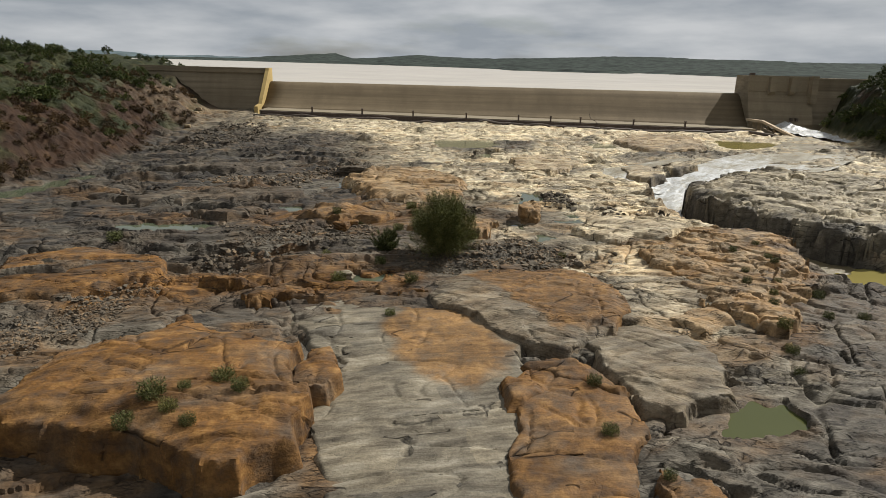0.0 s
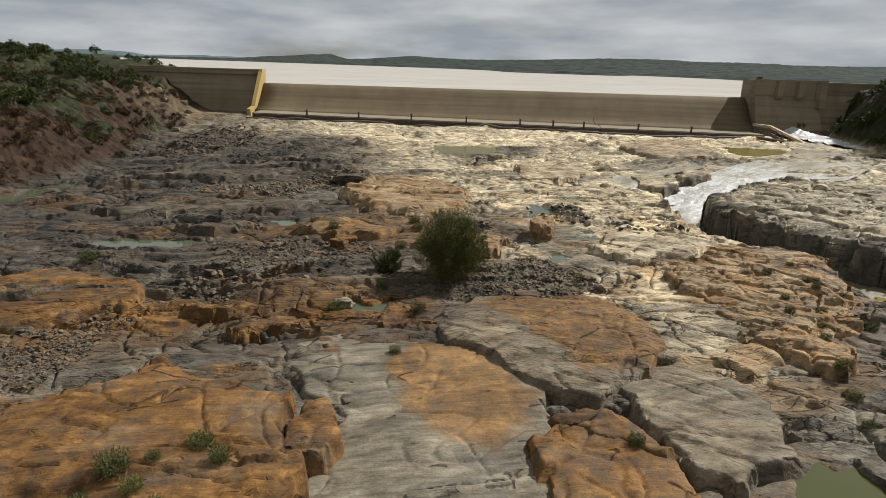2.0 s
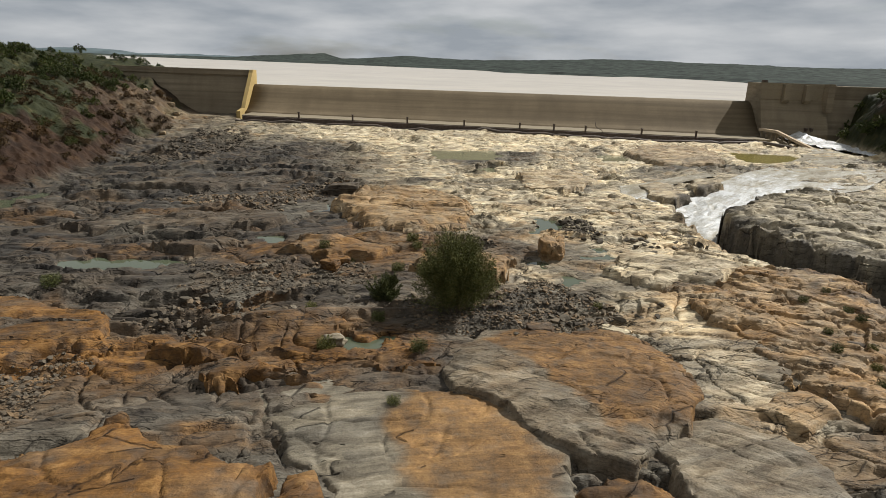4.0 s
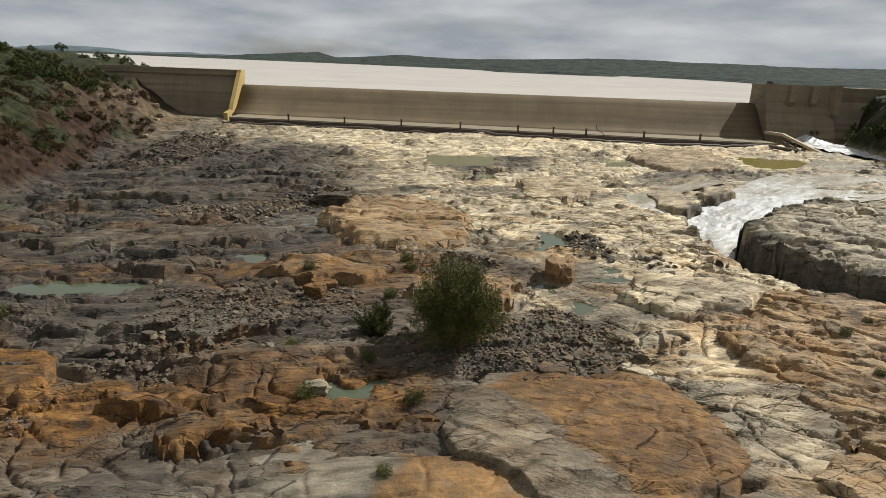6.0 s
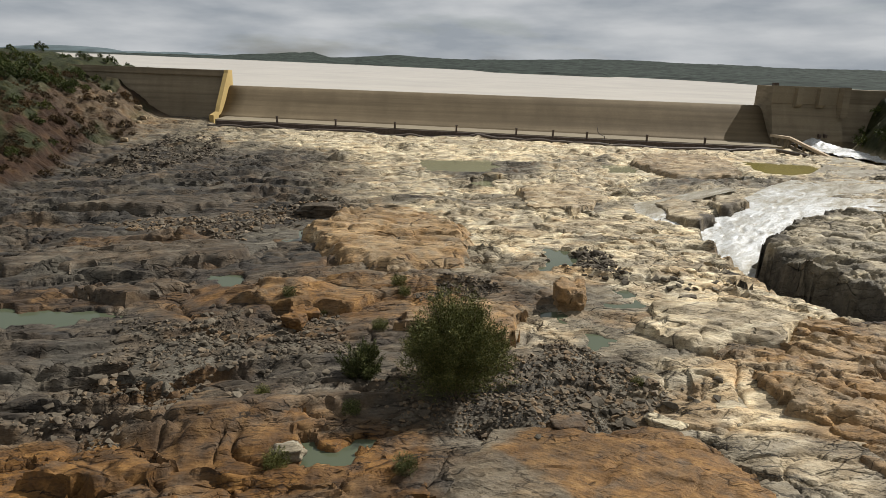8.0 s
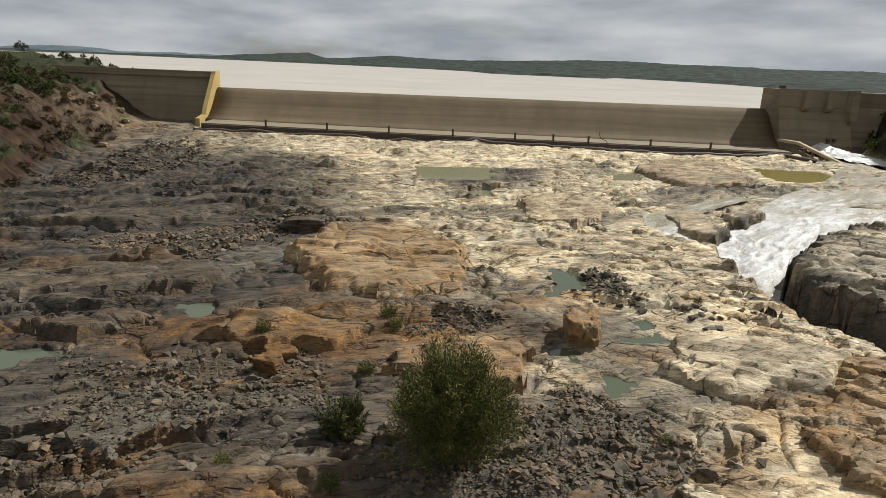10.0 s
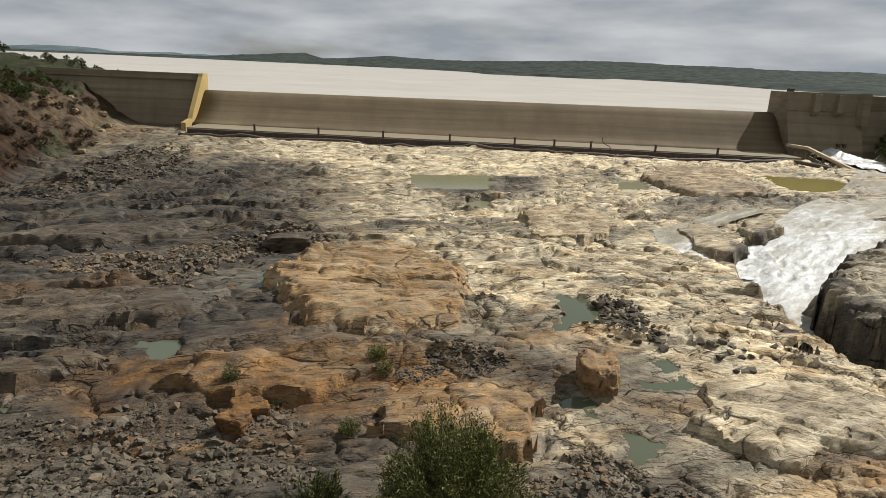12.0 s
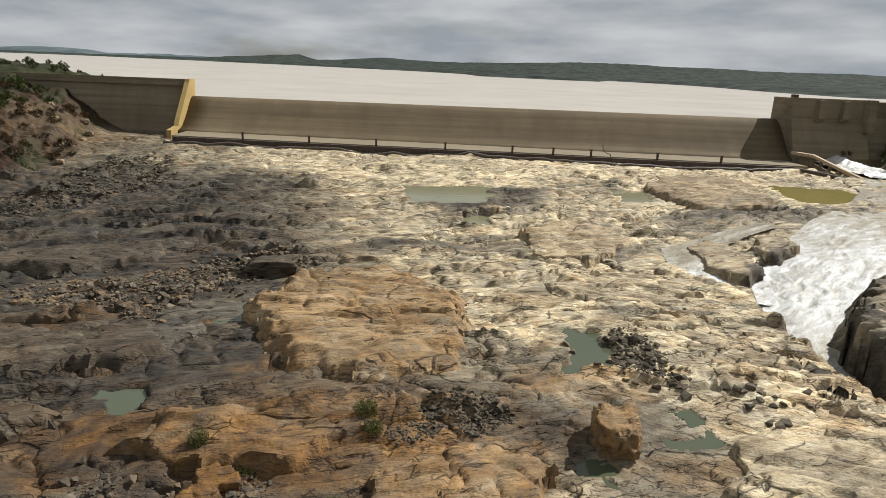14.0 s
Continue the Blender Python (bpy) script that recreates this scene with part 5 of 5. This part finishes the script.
def tuft(seed, label):
    rng = random.Random(seed)
    root = tagged(new("shrublet"), label, "shrub", "small shrubs in the rock cracks")

    def place(r):
        a = r.uniform(0, 2 * math.pi)
        d = r.random() ** 0.6 * 0.45
        return Vector((math.cos(a) * d, math.sin(a) * d, r.random() ** 1.5 * 0.55)), Vector((math.cos(a) * 0.6, math.sin(a) * 0.6, 1)).normalized()

    v, f = leaf_cloud(rng, 1500, place, 0.12, 0.10, True)
    mesh_object("leaves", v, f, M_LEAF, root)
    return root


TUFTS = [(-6.9, 27.3, 0.9), (-9.3, 24.8, 1.1), (-8.3, 23.9, 0.8), (-11.6, 23.0, 1.2), (-10.6, 22.2, 0.8), (-12.1, 21.6, 0.9), (-9.6, 21.5, 0.7), (-10.6, 23.8, 0.6), (-3.0, 35.2, 0.7),
         (7.4, 27.4, 0.8), (7.2, 23.4, 0.8), (8.9, 20.9, 0.6), (-6.9, 40.4, 1.1), (19.5, 33.5, 0.9), (19.0, 31.5, 0.8), (24.5, 39.0, 0.9), (26.0, 36.5, 0.8), (23.5, 36.0, 0.7), (20.5, 40.5, 0.7), (24.5, 46.0, 0.7),
         (21.5, 43.0, 0.6), (22.5, 47.5, 0.7), (24.0, 44.0, 0.7), (20.3, 36.5, 0.7), (21.3, 38.5, 0.6), (22.8, 41.0, 0.6), (18.4, 29.5, 0.7), (25.2, 49.5, 0.6),
         (-4.5, 44.2, 0.9), (-2.0, 39.9, 1.0), (-3.0, 58.6, 1.1), (-2.6, 57.6, 0.9), (-9.6, 56.2, 0.9), (-7.5, 55.4, 0.8), (-26, 48.5, 1.3), (9.4, 47.8, 0.7), (-8.6, 45.2, 0.8), (-3.8, 52.6, 1.0)]
rng = random.Random(76)
plant_all([tuft(900 + i, "small green shrub rooted in a rock crack") for i in range(3)], TUFTS, 0.05)

kinds = [shrub("bank_shrub", "dark green thorn shrub on the earth bank", 20 + i, 2.2, 2.8, 30, 750, 0.30, 0.27, M_LEAF_BANK, 5, "shrub", "shrubs on the banks") for i in range(3)]
rng = random.Random(77)
spots = []
while len(spots) < 210:
    x, y = rng.uniform(-105, -47), rng.uniform(70, 150)
    b = float(bank_left(np.array(x), np.array(y))[1])
    if b > 3 and rng.random() < 0.15 + 0.85 * min(1, (b - 3) / 16):
        spots.append((x, y, rng.uniform(0.35, 0.8) if b < 11 else rng.uniform(0.5, 1.2)))
while len(spots) < 330:
    x, y = rng.uniform(77, 112), rng.uniform(88, 149)
    b = float(bank_right(np.array(x), np.array(y))[1])
    if b > 1.0:
        spots.append((x, y, rng.uniform(0.7, 1.5)))
for i in range(18):
    spots.append((-49 - 1.5 * i + rng.uniform(-0.6, 0.6), rng.uniform(160, 170), rng.uniform(0.45, 0.85)))
while len(spots) < 385:
    x, y = rng.uniform(-150, -50), rng.uniform(159, 230)
    if float(bank_left(np.array(x), np.array(y))[1]) > 2:
        spots.append((x, y, rng.uniform(0.5, 1.0)))
dry = [shrub("dry_shrub", "brown leafless-looking dry shrub on the earth bank", 40 + i, 1.3, 2.2, 22, 480, 0.27, 0.17, M_LEAF_DRY, 6, "shrub", "dry shrubs on the bank") for i in range(2)]
low = []
while len(low) < 260:
    x, y = rng.uniform(-85, -46), rng.uniform(55, 150)
    b = float(bank_left(np.array(x), np.array(y))[1])
    if 0.5 < b < 24:
        low.append((x, y, rng.uniform(0.4, 1.2)))
plant_all(dry, low)
plant_all(kinds, spots)


# ---- loose stones ----
def stone_shape(rng, squash=0.6):
    bm = bmesh.new()
    for _ in range(11):
        d = Vector((rng.gauss(0, 1), rng.gauss(0, 1), rng.gauss(0, 1))).normalized()
        bm.verts.new((d.x * rng.uniform(0.8, 1.1), d.y * rng.uniform(0.6, 0.9), d.z * squash))
    bmesh.ops.convex_hull(bm, input=bm.verts)
    loose = [v for v in bm.verts if not v.link_faces]
    bmesh.ops.delete(bm, geom=loose, context='VERTS')
    bm.verts.ensure_lookup_table()
    vs = np.array([v.co[:] for v in bm.verts])
    bm.verts.index_update()
    fs = [[v.index for v in f.verts] for f in bm.faces]
    bm.free()
    return vs, fs


SHAPES = [stone_shape(random.Random(1000 + i), 0.45 + 0.05 * (i % 4)) for i in range(12)]


def gravel_bed(label, poly, count, low, high, seed):
    rs = np.random.RandomState(seed)
    x0, x1 = min(p[0] for p in poly) - 1, max(p[0] for p in poly) + 1
    y0, y1 = min(p[1] for p in poly) - 1, max(p[1] for p in poly) + 1
    x, y = rs.uniform(x0, x1, count * 4), rs.uniform(y0, y1, count * 4)
    d = inside(poly, x + 0.8 * swell(x / 2, y / 2, seed), y + 0.8 * swell(x / 2, y / 2, seed + 1))
    ok = np.where(d + 0.9 * fbm(x / 3, y / 2.2, 3, seed + 8) > 0.3 - 0.6 * rs.random_sample(len(x)))[0][:count]
    x, y = x[ok], y[ok]
    size = low + (high - low) * rs.random_sample(len(x)) ** 4
    lump = fbm(x / 1.8, y / 1.4, 3, seed + 5)
    size = size * (0.7 + 0.8 * smooth(-0.3, 0.5, lump))
    z = surface(x, y) + size * 0.15
    turn, tip = rs.uniform(0, 6.28, len(x)), rs.normal(0, 0.25, len(x))
    verts, faces, base = [], [], 0
    for i in range(len(x)):
        vs, fs = SHAPES[rs.randint(len(SHAPES))]
        m = np.array(Euler((tip[i], tip[i] * 0.7, turn[i])).to_matrix()) * size[i]
        verts.append(vs @ m.T + (x[i], y[i], z[i]))
        faces += [[k + base for k in f] for f in fs]
        base += len(vs)
    ob = mesh_object("gravel_bed", np.concatenate(verts).tolist(), faces, M_GRAVEL)
    return tagged(ob, label, "gravel", kind="stuff")


gravel_bed("dark grey river gravel and broken stones beside the bush", [(-2.5, 43.5), (-3.4, 47.5), (1.5, 49.4), (6.5, 51.6), (9.5, 49), (11.0, 45.4), (6.5, 43.6), (2, 43.4)], 6500, 0.05, 0.22, 41)
gravel_bed("dark gravel bank beside orange rock", [(-27, 28.5), (-24, 34), (-20.5, 39.2), (-18.4, 38.6), (-18.6, 34), (-20, 30), (-22, 27)], 4200, 0.06, 0.2, 42)
gravel_bed("grey rubble in a dark rock channel", [(-30, 75), (-22, 79), (-12, 85.5), (-9, 83), (-15, 76), (-16.5, 70), (-24, 72)], 3600, 0.07, 0.34, 43)
gravel_bed("grey rubble between dark ledges", [(-18, 42.5), (-17.5, 50), (-19, 54), (-10, 55), (-5.5, 53.5), (-6, 49.5), (-11, 46.5), (-14, 42)], 4200, 0.05, 0.24, 44)
gravel_bed("fine rubble in a seam of the rock", [(-1.2, 58.2), (0.8, 60.6), (3.5, 60.8), (2.0, 57.8), (-1.5, 57.0)], 1100, 0.06, 0.2, 45)
gravel_bed("broken stones at the foot of the bank", [(-45, 95), (-44, 125), (-36, 128), (-31, 114), (-38, 96)], 2600, 0.10, 0.42, 46)
gravel_bed("dark broken stones beside the rock pool", [(10.9, 69), (12.4, 69), (14.0, 65), (12.2, 62.4), (9.9, 63.0), (10.2, 65.0)], 500, 0.1, 0.4, 47)


def boulder(label, x, y, sx, sy, sz, turn, warm=0.0, dark=0.0, pale=0.0, seed=1, square=0.6):
    """A weathered block: a cube rounded and chipped by noise."""
    n = 14
    bm = bmesh.new()
    bmesh.ops.create_cube(bm, size=2)
    bmesh.ops.subdivide_edges(bm, edges=bm.edges[:], cuts=n, use_grid_fill=True)
    for v in bm.verts:
        c = v.co
        ball = c.normalized() * 1.18
        p = c * square + ball * (1 - square)
        o = Vector((seed * 3.1, seed * 1.7, seed * 0.9))
        p = p * (1 + 0.20 * noise.noise(p * 1.1 + o) + 0.12 * abs(noise.noise(p * 2.4 + o)) + 0.04 * noise.noise(p * 7 + o))
        q = noise.cell(p * 1.6 + o)
        p = p * (1 + 0.12 * (q - 0.5) + 0.05 * noise.noise(p * 4 + o))
        v.co = Vector((p.x * sx / 2, p.y * sy / 2, p.z * sz / 2))
    ob = part("boulder", bm, M_ROCK, None, "", True)
    for key, val in (("warm", warm), ("dark", dark), ("pale", pale), ("east", 0.0), ("worn", 0.4)):
        a = ob.data.attributes.new(key, 'FLOAT', 'POINT')
        a.data.foreach_set("value", [val] * len(ob.data.vertices))
    z = float(surface(x, y))
    ob.matrix_basis = pose(x, y, z + sz * 0.32, 0, 0, turn)
    return tagged(ob, label, "boulder", "boulders on the river bed")


boulder("tall cube-shaped orange boulder beside a pool", 7.9, 57.2, 1.8, 2.5, 2.1, -8, warm=0.8, pale=0.3, seed=2, square=0.5)
boulder("wedge-shaped brown boulder beside gravel", 4.9, 43.4, 1.5, 1.1, 0.8, 12, warm=0.55, seed=3)
boulder("pale flat stone block lying tilted", 9.6, 44.2, 1.7, 0.7, 0.35, -40, pale=0.9, seed=4, square=0.85)
boulder("dark round boulder in a rock hollow", -11.8, 80.6, 3.6, 2.2, 1.3, 10, dark=0.4, warm=0.2, seed=5)
boulder("orange block broken from the shelf", -8.4, 54.4, 1.5, 1.3, 1.0, 20, warm=0.9, seed=6, square=0.8)
boulder("orange block broken from the shelf", -8.7, 53.2, 1.3, 1.1, 0.8, -15, warm=0.9, seed=7, square=0.75)
boulder("pale rounded stone beside a small pool", -6.6, 41.0, 1.1, 0.8, 0.6, 10, pale=0.2, seed=9, square=0.4)

for i, (bx, by, bs) in enumerate(((-53.0, 139.5, 1.6), (-55.5, 143.0, 2.0), (-51.5, 134.0, 1.4), (-57.5, 138.0, 1.7), (-52.0, 128.0, 1.8), (-48.5, 121.0, 1.5), (-60.0, 142.0, 1.3))):
    boulder("pale tan boulder on the earth bank", bx, by, bs * 0.7, bs * 0.55, bs * 0.45, 40 * i, warm=0.45, pale=0.4, seed=20 + i, square=0.35)

# single larger stones of the bed
rs = random.Random(5)
made = []
for i in range(6):
    vs, fs = SHAPES[i]
    me = bpy.data.meshes.new("stone")
    me.from_pydata(vs.tolist(), [], fs)
    me.materials.append(M_STONE)
    made.append(me)
places = []
for (cx, cy, rx, ry, k) in ((6.5, 46.5, 4.5, 2.6, 75), (-12, 49, 6, 5, 70), (-18, 76, 7, 5, 50), (10.5, 66, 2.0, 2.6, 30), (-40, 112, 5, 14, 35), (17, 61, 3, 2, 20)):
    for _ in range(k):
        places.append((rs.gauss(cx, rx * 0.55), rs.gauss(cy, ry * 0.55), rs.uniform(0.16, 0.5)))
px, py = np.array([p[0] for p in places]), np.array([p[1] for p in places])
pz = surface(px, py)
for i, (x, y, sc) in enumerate(places):
    ob = new("stone", made[i % 6])
    ob.parent = ground
    ob.matrix_basis = pose(x, y, float(pz[i]) + 0.12 * sc, rs.gauss(0, 12), rs.gauss(0, 12), rs.uniform(0, 360)) @ Matrix.Diagonal((sc, sc * rs.uniform(0.7, 1.1), sc, 1))


def house(x, y, w, l, turn):
    z = float(ground_height(np.array(float(x)), np.array(float(y)))) - 0.2
    h = tagged(new("house"), "small pale plastered house with a tin roof", "house", "houses on the hill")
    part("wall", box(-w / 2, w / 2, -l / 2, l / 2, 0, 2.6), M_WALLPAINT, h)
    bm = extruded([(-l / 2 - 0.4, 2.604), (0, 3.9), (l / 2 + 0.4, 2.604)], -w / 2 - 0.3, w / 2 + 0.3)
    part("roof", bm, M_ROOF, h)
    part("door", box(-0.45, 0.45, -l / 2 - 0.05, -l / 2 + 0.02, 0, 2.0), M_STEEL, h)
    for k in (-1, 1):
        part("window", box(k * w * 0.32 - 0.4, k * w * 0.32 + 0.4, -l / 2 - 0.04, -l / 2 + 0.02, 0.9, 1.9), M_STEEL, h)
    h.matrix_basis = pose(x, y, z, 0, 0, turn)


for hx, hy, hw, hl, ht in ((-248, 440, 9, 5, 10), (-262, 455, 7, 5, -12), (-275, 436, 8, 5, 20), (-240, 462, 6, 4.5, 5), (-300, 470, 8, 5, 15)):
    house(hx, hy, hw, hl, ht)
